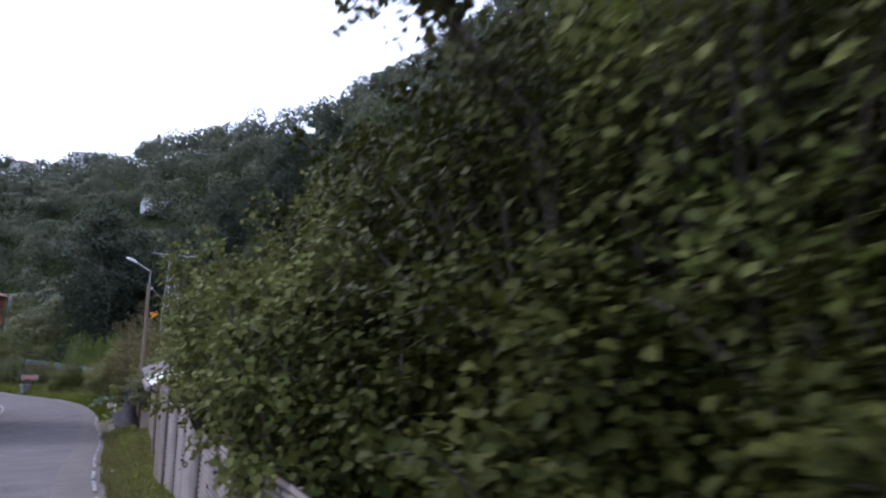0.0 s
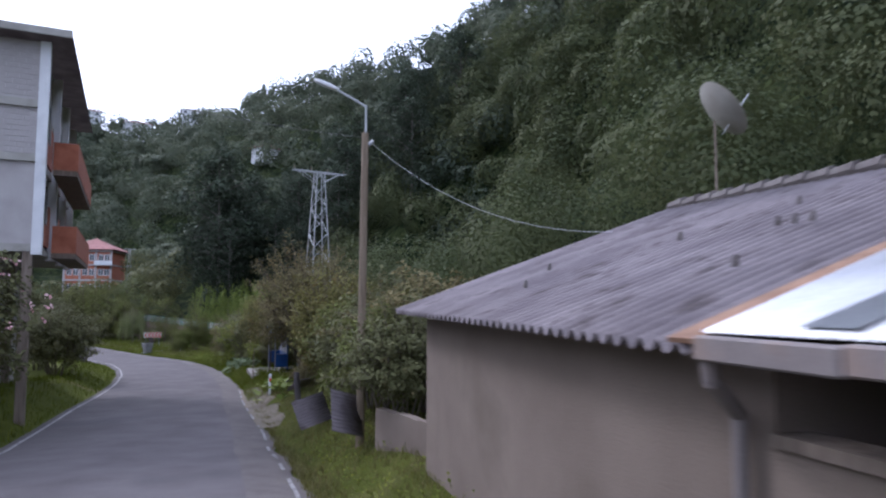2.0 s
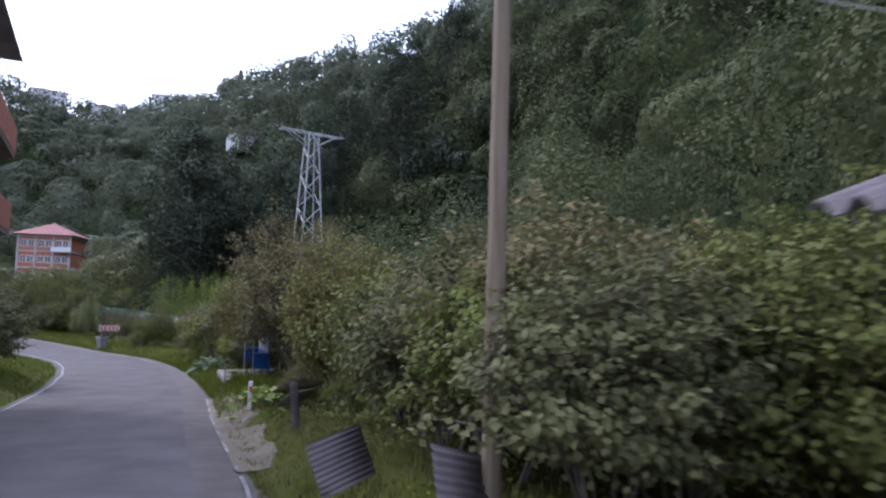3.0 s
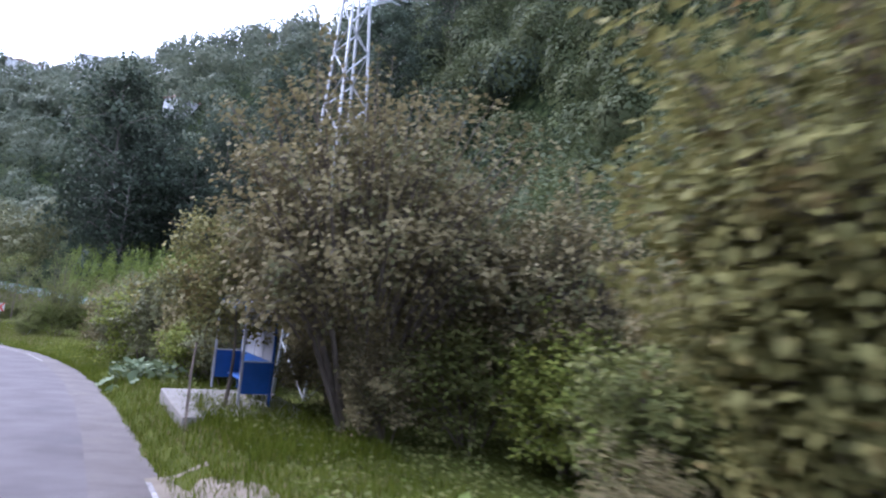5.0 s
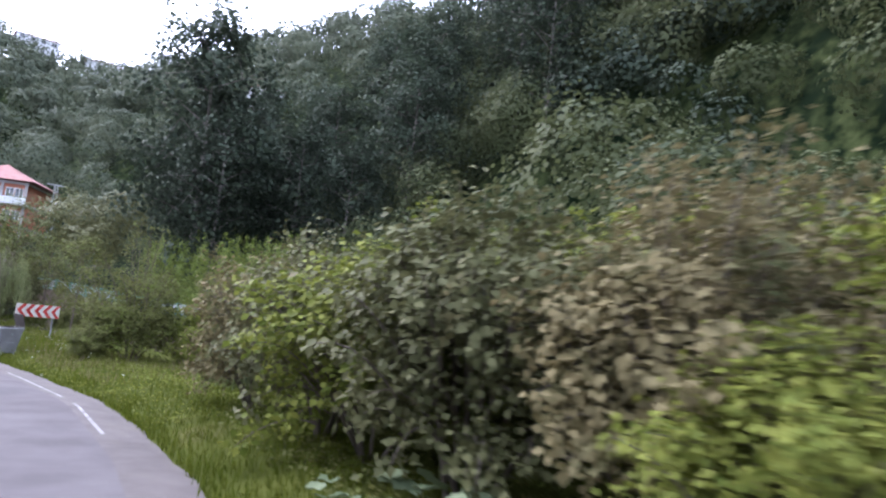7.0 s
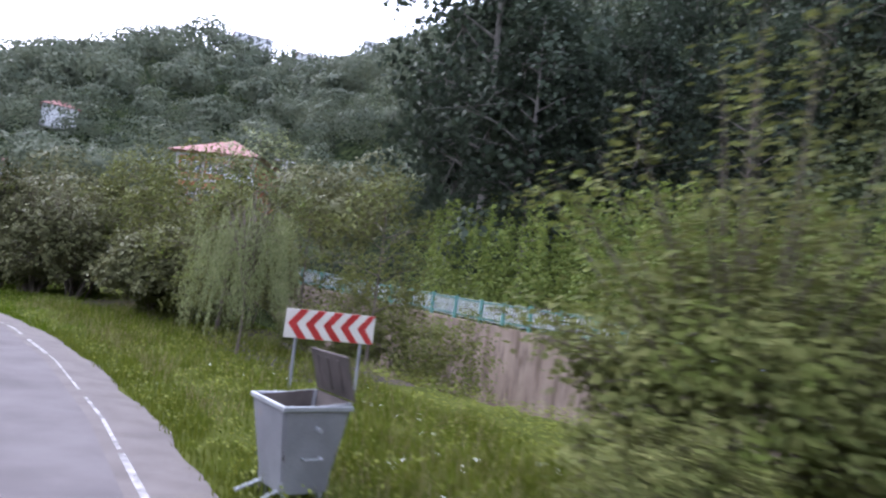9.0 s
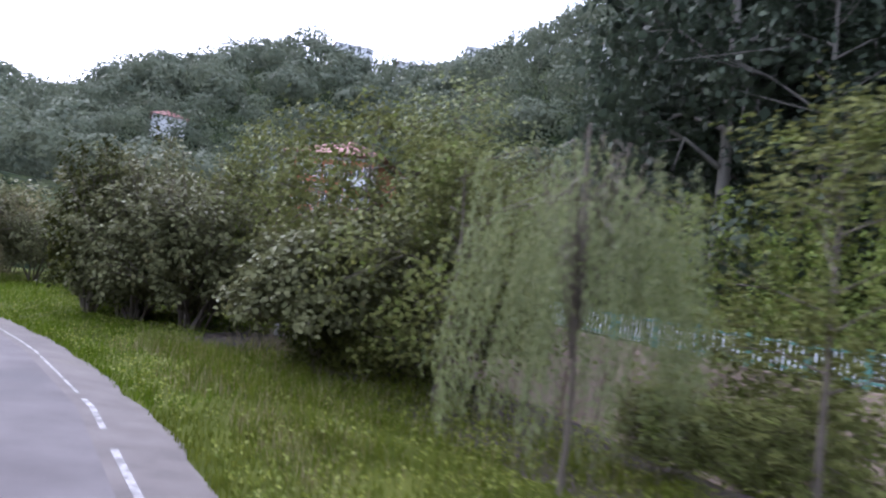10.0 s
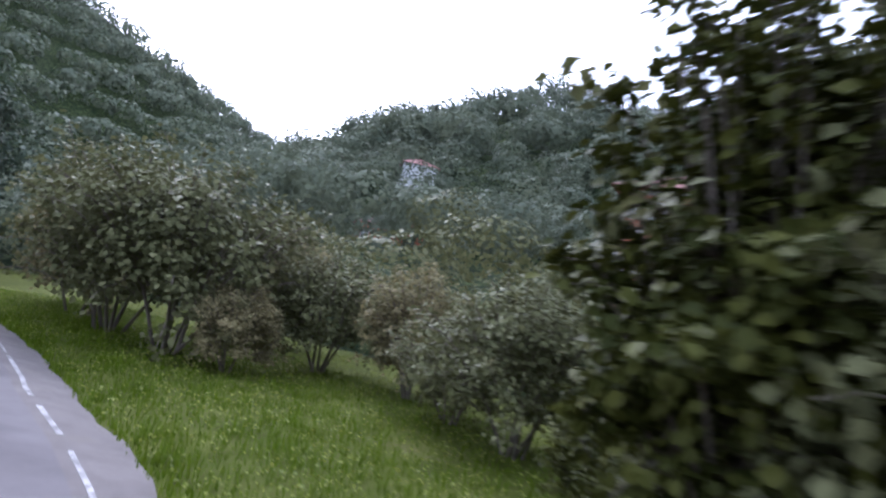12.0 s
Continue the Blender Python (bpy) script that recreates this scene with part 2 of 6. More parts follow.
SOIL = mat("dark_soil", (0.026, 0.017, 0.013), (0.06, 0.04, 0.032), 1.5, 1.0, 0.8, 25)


# ---- mesh helpers ----
def mesh_np(name, verts, faces):
    """A mesh from arrays: verts (n, 3), faces (m, k)."""
    me = bpy.data.meshes.new(name)
    verts, faces = np.asarray(verts, np.float32), np.asarray(faces, np.int32)
    m, k = faces.shape
    me.vertices.add(len(verts))
    me.vertices.foreach_set("co", verts.ravel())
    me.loops.add(m * k)
    me.loops.foreach_set("vertex_index", faces.ravel())
    me.polygons.add(m)
    me.polygons.foreach_set("loop_start", np.arange(0, m * k, k, dtype=np.int32))
    me.update(calc_edges=True)
    return me


def thing(name, label, category, at=(0, 0, 0), turn=0.0, group="", kind=""):
    ob = new(name)
    ob.empty_display_size = 0.2
    ob.matrix_world = pose(*at, 0, 0, turn)
    return tagged(ob, label, category, group, kind)


def put(name, me, material, parent=None, label="", smooth=False):
    me.materials.append(material)
    if smooth:
        me.polygons.foreach_set("use_smooth", [True] * len(me.polygons))
    ob = new(name, me)
    if parent:
        ob.parent = parent
    return tagged(ob, label)


def part(name, bm, material, parent=None, label="", smooth=False):
    me = bpy.data.meshes.new(name)
    bm.to_mesh(me)
    bm.free()
    return put(name, me, material, parent, label, smooth)


def box(bm, x0, y0, z0, x1, y1, z1, bevel=0.0):
    r = bmesh.ops.create_cube(bm, size=1, matrix=Matrix.Translation(((x0 + x1) / 2, (y0 + y1) / 2, (z0 + z1) / 2)) @ Matrix.Diagonal((x1 - x0, y1 - y0, z1 - z0, 1)))
    if bevel:
        es = {e for v in r["verts"] for e in v.link_edges}
        bmesh.ops.bevel(bm, geom=list(es), offset=bevel, segments=1, affect="EDGES")
    return bm


def boxed(*a, **k):
    return box(bmesh.new(), *a, **k)


def bar(bm, a, b, r0, r1=None, seg=6):
    """A tapered rod from a to b."""
    a, b = Vector(a), Vector(b)
    d = b - a
    bmesh.ops.create_cone(bm, cap_ends=True, segments=seg, radius1=r0, radius2=r0 if r1 is None else r1, depth=d.length, matrix=Matrix.Translation((a + b) / 2) @ d.to_track_quat("Z", "Y").to_matrix().to_4x4())
    return bm


def rod(*a, **k):
    return bar(bmesh.new(), *a, **k)


def tubes(chains, seg=5):
    """One mesh of tapered tubes; each chain is a list of (point, radius)."""
    V, F, n0 = [], [], 0
    ang = np.arange(seg) * 2 * np.pi / seg
    for ch in chains:
        p = np.array([c[0] for c in ch], float)
        r = np.array([c[1] for c in ch], float)
        d = np.gradient(p, axis=0)
        d /= np.linalg.norm(d, axis=1)[:, None] + 1e-9
        ref = np.where(np.abs(d[:, 2:3]) > 0.9, [[1.0, 0, 0]], [[0, 0, 1.0]])
        u = np.cross(d, ref)
        u /= np.linalg.norm(u, axis=1)[:, None] + 1e-9
        w = np.cross(d, u)
        ring = p[:, None] + r[:, None, None] * (np.cos(ang)[None, :, None] * u[:, None] + np.sin(ang)[None, :, None] * w[:, None])
        V.append(ring.reshape(-1, 3))
        for i in range(len(p) - 1):
            for j in range(seg):
                F.append((n0 + i * seg + j, n0 + i * seg + (j + 1) % seg, n0 + (i + 1) * seg + (j + 1) % seg, n0 + (i + 1) * seg + j))
        n0 += len(p) * seg
    return mesh_np("tubes", np.concatenate(V), F)


def leaves(pos, nrm, size, rng, aspect=0.8, fold=0.12, round_leaf=True, hang=0.25):
    """Leaf blades at pos that face nrm: a folded blade of two halves each."""
    n = len(pos)
    nrm = nrm / (np.linalg.norm(nrm, axis=1)[:, None] + 1e-9)
    t = rng.normal(size=(n, 3))
    t[:, 2] -= hang * 2
    t -= (t * nrm).sum(1)[:, None] * nrm
    t /= np.linalg.norm(t, axis=1)[:, None] + 1e-9
    s = np.cross(nrm, t)
    L = (np.asarray(size) * rng.uniform(0.7, 1.25, n))[:, None]
    W = L * aspect * 0.5
    up = nrm * L * fold
    if round_leaf:
        pts = [pos, pos + t * L * 0.3 + s * W * 0.95 + up, pos + t * L * 0.72 + s * W * 0.8 + up * 0.8, pos + t * L - nrm * L * 0.1,
               pos + t * L * 0.72 - s * W * 0.8 + up * 0.8, pos + t * L * 0.3 - s * W * 0.95 + up]
        V = np.stack(pts, 1).reshape(-1, 3)
        b = np.arange(n)[:, None] * 6
        F = np.concatenate([b + [3, 2, 1, 0], b + [5, 4, 3, 0]])
    else:
        pts = [pos, pos + t * L * 0.45 + s * W + up, pos + t * L, pos + t * L * 0.45 - s * W + up]
        V = np.stack(pts, 1).reshape(-1, 3)
        b = np.arange(n)[:, None] * 4
        F = np.concatenate([b + [2, 1, 0], b + [3, 2, 0]])
    return V, F


def soften(me, nrm, each):
    """Shade each leaf clump by the swell of the crown it lies on: nrm (n, 3), each the corners of a clump."""
    nrm = nrm / (np.linalg.norm(nrm, axis=1)[:, None] + 1e-9)
    me.polygons.foreach_set("use_smooth", np.ones(len(me.polygons), bool))
    me.normals_split_custom_set_from_vertices(np.repeat(nrm, each, 0).tolist())
    return me


def lumpy(n, rng, lumps=14, low=-0.35, base=0.74, deep=0.3, swell=False):
    """Points on an uneven unit dome, with outward directions; with swell, also the directions out of its lumps."""
    d = rng.normal(size=(n * 2, 3))
    d /= np.linalg.norm(d, axis=1)[:, None]
    d = d[d[:, 2] > low][:n]
    c = rng.normal(size=(lumps, 3))
    c /= np.linalg.norm(c, axis=1)[:, None]
    k = np.exp(((d @ c.T) - 1) * 9)
    r = base + deep * k.max(1)
    p = d * r[:, None]
    if swell:
        out = p - c[k.argmax(1)] * (0.8 * k.max(1))[:, None]
        return p, d, out / (np.linalg.norm(out, axis=1)[:, None] + 1e-9)
    return p, d


# ---- the road's line and the lie of the land ----
LINE = np.array([(2.0, -47, 3.0), (1.6, -37, 2.1), (1.1, -27, 1.75), (0.65, -17.5, 1.35), (0.26, -7.5, 0.96), (0.09, -2.4, 0.73), (0.01, 2.64, 0.49), (0.06, 7.51, 0.27), (0.21, 12.07, 0.0), (0.5, 16.26, -0.29),
                 (0.93, 20.29, -0.6), (1.45, 24.29, -0.91), (1.85, 28.42, -1.22), (1.96, 32.86, -1.49), (1.85, 37.65, -1.73), (1.75, 42.75, -1.95), (1.82, 48.05, -2.18), (1.95, 53.53, -2.46),
                 (1.98, 59.3, -2.7), (1.73, 65.36, -2.89), (1.01, 71.62, -3.06), (-0.3, 77.95, -3.22), (-2.09, 84.12, -3.36), (-4.05, 89.9, -3.45), (-6.35, 95.35, -3.4), (-8.94, 100.51, -3.28),
                 (-11.88, 105.31, -3.16), (-15.21, 109.73, -3.06), (-18.7, 113.84, -2.97)])
tail, heading = [LINE[-1]], math.atan2(LINE[-2][0] - LINE[-1][0], LINE[-1][1] - LINE[-2][1])
for i in range(30):
    heading += radians(3.0 if i < 5 else 0.8)
    tail.append(tail[-1] + np.array([-math.sin(heading) * 5.4, math.cos(heading) * 5.4, 0]))
LINE = np.vstack([LINE, tail[1:]])
S0 = 4  # index of the first place of the walk
EDGE_S = [-4, 4.7, 6, 8.3, 10, 12, 14.5, 15.8, 17.2, 18.3, 19.2, 21, 23.3, 24.4, 25.6, 26.8, 60]
EDGE_R = [1.45, 1.45, 1.25, 0.9, 1.35, 1.9, 1.95, 2.2, 2.6, 2.3, 2.0, 1.95, 2.06, 1.9, 1.72, 1.25, 1.2]
WIDE = 7.1


def along(x, y):
    """The road's s (in half-seconds of the walk) and the offset to its right of points x, y."""
    p = np.stack([np.asarray(x, float).ravel(), np.asarray(y, float).ravel()], 1)
    a, d = LINE[:-1, :2], np.diff(LINE[:, :2], axis=0)
    dd = (d ** 2).sum(1)
    bs, bo, best = np.zeros(len(p)), np.zeros(len(p)), np.full(len(p), 1e18)
    for i in range(len(a)):
        u = np.clip((p - a[i]) @ d[i] / dd[i], 0, 1)
        q = a[i] + u[:, None] * d[i]
        e = ((p - q) ** 2).sum(1)
        k = e < best
        best[k] = e[k]
        bs[k] = (i + u - S0)[k]
        side = np.sign((p - q) @ np.array([d[i][1], -d[i][0]]))
        bo[k] = (np.sqrt(e) * side)[k]
    return bs, bo


def spot(s, off):
    """The place on the ground plan at s along the road and off metres to its right."""
    i = np.clip(np.floor(np.asarray(s) + S0).astype(int), 1, len(LINE) - 3)
    u = np.asarray(s) + S0 - i
    p = LINE[i] + (LINE[i + 1] - LINE[i]) * u[..., None]
    d0, d1 = LINE[i + 1] - LINE[i - 1], LINE[i + 2] - LINE[i]
    d = d0 * (1 - u[..., None]) + d1 * u[..., None]
    nrm = np.stack([d[..., 1], -d[..., 0]], -1)
    nrm /= np.linalg.norm(nrm, axis=-1)[..., None]
    return p[..., 0] + nrm[..., 0] * off, p[..., 1] + nrm[..., 1] * off, p[..., 2]


def smooth(a, b, v):
    v = np.clip((v - a) / (b - a), 0, 1)
    return v * v * (3 - 2 * v)


# crests of the hills: x, y, height, width of the slope
EAST_RIDGE = [(75, -160, 72, 62), (84, -40, 74, 66), (86, 80, 74, 68), (76, 161, 71, 66), (65, 190, 71, 70), (53, 215, 71, 80), (37, 247, 71, 95), (18, 289, 70, 125), (-13, 317, 70, 140), (-48, 305, 71, 130), (-93, 334, 63, 120), (-123, 354, 56, 120), (-151, 385, 54, 120), (-260, 520, 58, 200)]
SPUR_RIDGE = [(10, 124, 2, 14), (34, 140, 22, 32), (66, 175, 56, 50)]
WEST_RIDGE = [(-640, 60, 270, 380), (-600, 215, 275, 360), (-535, 410, 250, 330), (-443, 530, 192, 300), (-408, 563, 170, 280), (-354, 605, 137, 260), (-285, 645, 106, 240), (-180, 760, 90, 200)]
FAR_RIDGE = [(-900, 900, 100, 600), (0, 1000, 110, 600), (600, 800, 160, 600)]
CREST = [EAST_RIDGE, SPUR_RIDGE, WEST_RIDGE, FAR_RIDGE]
# the creek wall: x, y and height of its top
WALL = np.array([(60, 76, -2.7), (24, 94, -2.7), (17.5, 97.5, -2.65), (11.5, 101.5, -2.5), (7.6, 107, -1.9), (5.0, 114, -1.75), (1.5, 121, -1.45), (-3.5, 126.5, -0.95), (-9.5, 132, -0.5), (-18, 139, -0.2), (-28, 147, 0.0)])


def wall_side(x, y):
    """Distance to the creek wall, positive on the road's side, and the height of its top there."""
    best, sd, tz = np.full(len(x), 1e18), np.zeros(len(x)), np.zeros(len(x))
    for a, b in zip(WALL[:-1], WALL[1:]):
        d = b[:2] - a[:2]
        u = np.clip(((x - a[0]) * d[0] + (y - a[1]) * d[1]) / (d @ d), 0, 1)
        ex, ey = x - a[0] - u * d[0], y - a[1] - u * d[1]
        e = ex * ex + ey * ey
        k = e < best
        best[k] = e[k]
        sd[k] = (np.sqrt(e) * np.sign(-(d[0] * ey - d[1] * ex)))[k] * -1
        tz[k] = (a[2] + u * (b[2] - a[2]))[k]
    return sd, tz


def land(x, y):
    """Height of the ground at x, y."""
    x, y = np.asarray(x, float), np.asarray(y, float)
    sh = x.shape
    s, off = along(x, y)
    rz = np.interp(s + S0, np.arange(len(LINE)), LINE[:, 2])
    er = np.interp(s, EDGE_S, EDGE_R)
    o = off - er
    bank = np.interp(s, [-4, 2, 3, 5, 6, 7, 8.5, 9.5, 10.5, 11.2, 12.5, 14, 15.2, 40], [0.2, 0.3, 0.42, 0.5, 0.7, 1.0, 0.95, 0.75, 0.5, 0.38, 0.5, 0.55, 0.35, 0.1])
    right = bank * np.where((s > 10.5) & (s < 15.5), smooth(0.1, 1.1, o), smooth(0.1, 2.0, o)) + 0.5 * smooth(4, 14, o)
    ol = -off - (WIDE - er)
    lb = np.interp(s, [-4, 6, 8, 12, 14, 18, 40], [0.3, 0.6, 0.9, 0.9, 0.5, 0.3, 0.3])
    left = lb * smooth(0.2, 2.2, ol) + 1.0 * smooth(5, 25, ol)
    z = rz + np.where(o > 0, right, 0) + np.where(ol > 0, left, 0) - 0.03
    fx, fy = x.ravel(), y.ravel()
    dw, tz = wall_side(fx, fy)
    bed = z - (1 - smooth(5.0, 9.6, dw)) * (z + 6.6) * (1 - smooth(122, 130, fy))
    z = np.where(dw > -0.75, np.where(s > 14, np.minimum(z, bed), z), np.where(s > 12, tz - 0.06 + 0.25 * np.clip(-dw - 2.5, 0, 30), z))
    hill = np.full(z.shape, -1e9)
    for ridge in CREST:
        r = np.array(ridge, float)
        for a, b in zip(r[:-1], r[1:]):
            d = b[:2] - a[:2]
            u = np.clip(((fx - a[0]) * d[0] + (fy - a[1]) * d[1]) / (d @ d), 0, 1)
            e = np.hypot(fx - a[0] - u * d[0], fy - a[1] - u * d[1])
            top, w = a[2] + u * (b[2] - a[2]), a[3] + u * (b[3] - a[3])
            t = np.clip(1 - e / w, -0.4, 1)
            h = -4 + (top + 4) * (t * 0.75 + 0.25 * smooth(0, 1, t))
            hill = np.maximum(hill, h)
    bumps = 1.2 * np.sin(fx * 0.11 + 1) * np.sin(fy * 0.09) + 0.7 * np.sin(fx * 0.23 + fy * 0.19)
    open_ = smooth(25, 48, fx)
    past = np.maximum(smooth(26, 32, s), open_)
    far = np.maximum(smooth(10, 20, o) * np.where(s > 14, (1 - past) * smooth(5, 16, -dw) + past, 1), smooth(12, 40, ol))
    z = np.maximum(z, np.where(far > 0, -6 + far * (hill + bumps + 6), -1e9))
    return z.reshape(sh)


def landz(x, y):
    return float(land(np.array([x]), np.array([y]))[0])


def axis(lo, hi, step, far, grow=1.22):
    core = list(np.arange(lo, hi + 1e-6, step))
    w, a, b = step, [], []
    v = lo
    while v > -far:
        w = w * grow
        v -= w
        a.append(v)
    w, v = step, hi
    while v < far:
        w = w * grow
        v += w
        b.append(v)
    return np.array(a[::-1] + core + b)


gx, gy = axis(-44, 26, 0.7, 1600, 1.13), axis(-24, 152, 0.7, 1600, 1.13)
GX, GY = np.meshgrid(gx, gy, indexing="ij")
GZ = land(GX, GY)
GZ += 0.03 * np.sin(GX * 3.1 + GY * 1.7) * np.sin(GY * 2.3 - GX) * (np.abs(GX) < 60)
ss, oo = along(GX, GY)
er_ = np.interp(ss, EDGE_S, EDGE_R)
under = ((oo < er_ + 0.35) & (oo > er_ - WIDE - 0.35)).reshape(GX.shape)
GZ = np.where(under, land(GX, GY) - 0.07, GZ)
ni, nj = GX.shape
idx = np.arange(ni * nj).reshape(ni, nj)
quads = np.stack([idx[:-1, :-1], idx[1:, :-1], idx[1:, 1:], idx[:-1, 1:]], -1).reshape(-1, 4)
ground = put("ground", mesh_np("ground", np.stack([GX, GY, GZ], -1).reshape(-1, 3), quads), EARTH, smooth=True)
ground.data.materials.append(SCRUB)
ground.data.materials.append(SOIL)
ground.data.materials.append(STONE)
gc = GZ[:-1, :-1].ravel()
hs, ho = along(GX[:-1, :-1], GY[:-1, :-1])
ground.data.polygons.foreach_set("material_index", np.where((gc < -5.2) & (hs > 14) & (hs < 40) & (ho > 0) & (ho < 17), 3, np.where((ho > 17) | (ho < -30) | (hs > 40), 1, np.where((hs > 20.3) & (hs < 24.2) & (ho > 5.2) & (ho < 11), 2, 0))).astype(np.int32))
tagged(ground, "grassy roadside earth rising into wooded hills", "ground", kind="structure")

# the asphalt: rows across the road
rs = np.arange(-3.9, 48, 0.12)
cols = [0.0, 0.012, 0.42, 0.47, 0.75, 0.85, 0.9, 1.0]
re = np.interp(rs, EDGE_S, EDGE_R)
wob = 0.06 * np.sin(rs * 7.3) + 0.05 * np.sin(rs * 17.1 + 1)
RV = []
for c in cols:
    offs = re - WIDE + c * WIDE + (wob if c == 1.0 else 0)
    px, py, pz = spot(rs, offs)
    RV.append(np.stack([px, py, pz + 0.02 + 0.05 * (1 - (2 * c - 1) ** 2) - (0.05 if c in (0.0, 1.0) else 0)], -1))
RV = np.stack(RV, 1)
nr, nc = RV.shape[:2]
ri = np.arange(nr * nc).reshape(nr, nc)
rq = np.stack([ri[:-1, :-1], ri[:-1, 1:], ri[1:, 1:], ri[1:, :-1]], -1)
road = put("road", mesh_np("road", RV.reshape(-1, 3), rq.reshape(-1, 4)), ASPHALT, smooth=True)
road.data.materials.append(SHOULDER)
mi = np.zeros(rq.shape[:2], np.int32)
mi[:, 5:] = 1
road.data.polygons.foreach_set("material_index", mi.ravel())
tagged(road, "worn grey asphalt village road", "road", kind="structure")


def stripe(s0, s1, off0, w, name="road_marking", step=0.1):
    """A painted line on the road from s0 to s1 at off0 from the walk's line."""
    sv = np.arange(s0, s1 + step / 2, step)
    e = np.interp(sv, EDGE_S, EDGE_R)
    out = []
    for k in (0, 1):
        o = off0(sv) + (k - 0.5) * w
        px, py, pz = spot(sv, o)
        c = (o - e + WIDE) / WIDE
        out.append(np.stack([px, py, pz + 0.027 + 0.05 * (1 - (2 * c - 1) ** 2)], -1))
    v = np.stack(out, 1)
    q = np.arange(len(sv) * 2).reshape(-1, 2)
    f = np.stack([q[:-1, 0], q[:-1, 1], q[1:, 1], q[1:, 0]], -1)
    return tagged(put(name, mesh_np(name, v.reshape(-1, 3), f), PAINT), "worn white painted road line", "road marking", "road markings", "structure")


lr = random.Random(5)
stripe(1, 26, lambda v: np.interp(v, EDGE_S, EDGE_R) - WIDE + 0.35, 0.12)
v = 16.4
while v < 34:
    w = lr.uniform(0.25, 1.0)
    stripe(v, v + w, lambda q: np.interp(q, EDGE_S, EDGE_R) - 0.86 + 0 * q, lr.uniform(0.05, 0.1), step=0.05)
    v += w + lr.uniform(0.03, 0.2)
v = 3.0
while v < 12:
    w = lr.uniform(0.1, 0.5)
    stripe(v, v + w, lambda q: np.interp(q, EDGE_S, EDGE_R) - 0.22 + 0 * q, 0.08, step=0.05)
    v += w + lr.uniform(0.08, 0.35)


# trodden dirt on the verge
dv_ = []
ds = np.arange(9.3, 12.3, 0.05)
for k, w in enumerate((-0.25, 0.35, 0.8, 1.2)):
    e = np.interp(ds, EDGE_S, EDGE_R) + (w if k == 0 else w * (0.55 + 0.45 * np.sin((ds - 9.3) / 3.0 * math.pi) + 0.12 * np.sin(ds * 9 + k)))
    x, y, _ = spot(ds, e)
    dv_.append(np.stack([x, y, land(x, y) + (0.045 if k < 3 else -0.03)], -1))
dv_ = np.stack(dv_, 1)
di = np.arange(len(ds) * 4).reshape(-1, 4)
tagged(put("dirt_track", mesh_np("dirt", dv_.reshape(-1, 3), np.stack([di[:-1, :-1], di[:-1, 1:], di[1:, 1:], di[1:, :-1]], -1).reshape(-1, 4)), TRACK, smooth=True), "trodden brown dirt along the verge", "dirt", kind="structure")


# ---- plants ----
def bush_parts(seed, r, h, n, leaf, material, stem_mat=BARK, stems=9, bare=0.3, shape=1.0, hi=True, tall=0.0):
    """A many-stemmed shrub of arching leafy sprays: meshes of its stems and crown, foot at the origin."""
    rng = np.random.default_rng(seed)
    S = max(24, n // 80)
    p, d = lumpy(S, rng, 11, -0.92 if bare < 0.2 else -0.5, 0.66, 0.42)
    S = len(p)
    wide = np.where(d[:, 2] < 0, (1 - 0.22 * np.abs(d[:, 2])) / np.sqrt(1 - d[:, 2] ** 2 + 1e-6), 1.0)
    p = p * np.stack([wide, wide, np.ones(S)], 1)
    tip = p * np.array([r, r, h * 0.5]) * rng.uniform(0.78, 1.14, S)[:, None] + [0, 0, h * 0.52]
    tip[:, 2] = np.maximum(tip[:, 2], 0.04 * h)
    tip[:, 2] += tall * np.abs(rng.normal(size=S)) * (d[:, 2] > 0.35)
    keep = tip[:, 2] > bare * h * rng.uniform(0.5, 1.2, S)
    tip, d = tip[keep], d[keep]
    S = len(tip)
    foot = d * [1, 1, 0] * 0.12 * r * rng.uniform(0.3, 1.2, S)[:, None]
    mid = foot * 0.4 + tip * [0.55, 0.55, 0] + np.stack([0 * tip[:, 2], 0 * tip[:, 2], 0.3 * h + 0.52 * tip[:, 2]], 1)
    mid += rng.normal(size=mid.shape) * 0.07 * r

    def on(i, t):
        t = t[:, None]
        return foot[i] * (1 - t) ** 2 + 2 * mid[i] * t * (1 - t) + tip[i] * t * t

    each = max(10, int(n * 0.8 / S))
    i = np.repeat(np.arange(S), each)
    t = 0.36 + 0.64 * rng.random(len(i)) ** 0.6
    pos = on(i, t) + rng.normal(size=(len(i), 3)) * np.array([0.085, 0.085, 0.06]) * r * shape * (1.45 - 0.85 * t[:, None])
    nn = d[i] * 0.45 + rng.normal(size=pos.shape) * 0.4 + [0, 0, 0.7]
    q, dq = lumpy(int(n * 0.24), rng, 13, -0.4)
    q = q * np.array([r, r, h * 0.5]) * rng.uniform(0.35, 0.84, len(q))[:, None] + [0, 0, h * 0.52]
    ok = q[:, 2] > bare * h * 1.1
    pos, nn = np.concatenate([pos, q[ok]]), np.concatenate([nn, dq[ok] * 0.5 + rng.normal(size=q[ok].shape) * 0.4 + [0, 0, 0.5]])
    up = pos[:, 2] > 0.03
    V, F = leaves(pos[up], nn[up], leaf, rng, 0.82, round_leaf=hi, hang=0.5)
    crown = mesh_np("crown", V, F)
    thick = 0.009 * h
    chains = []
    for k in range(S):
        ts = np.linspace(0 if k < stems else 0.4, 0.98, 6)
        c = on(np.full(6, k), ts)
        w = thick * (1.0 if k < stems else 0.5)
        chains.append([(c[j], w * (1 - ts[j]) + 0.005) for j in range(6)])
    return tubes(chains), crown, stem_mat, material


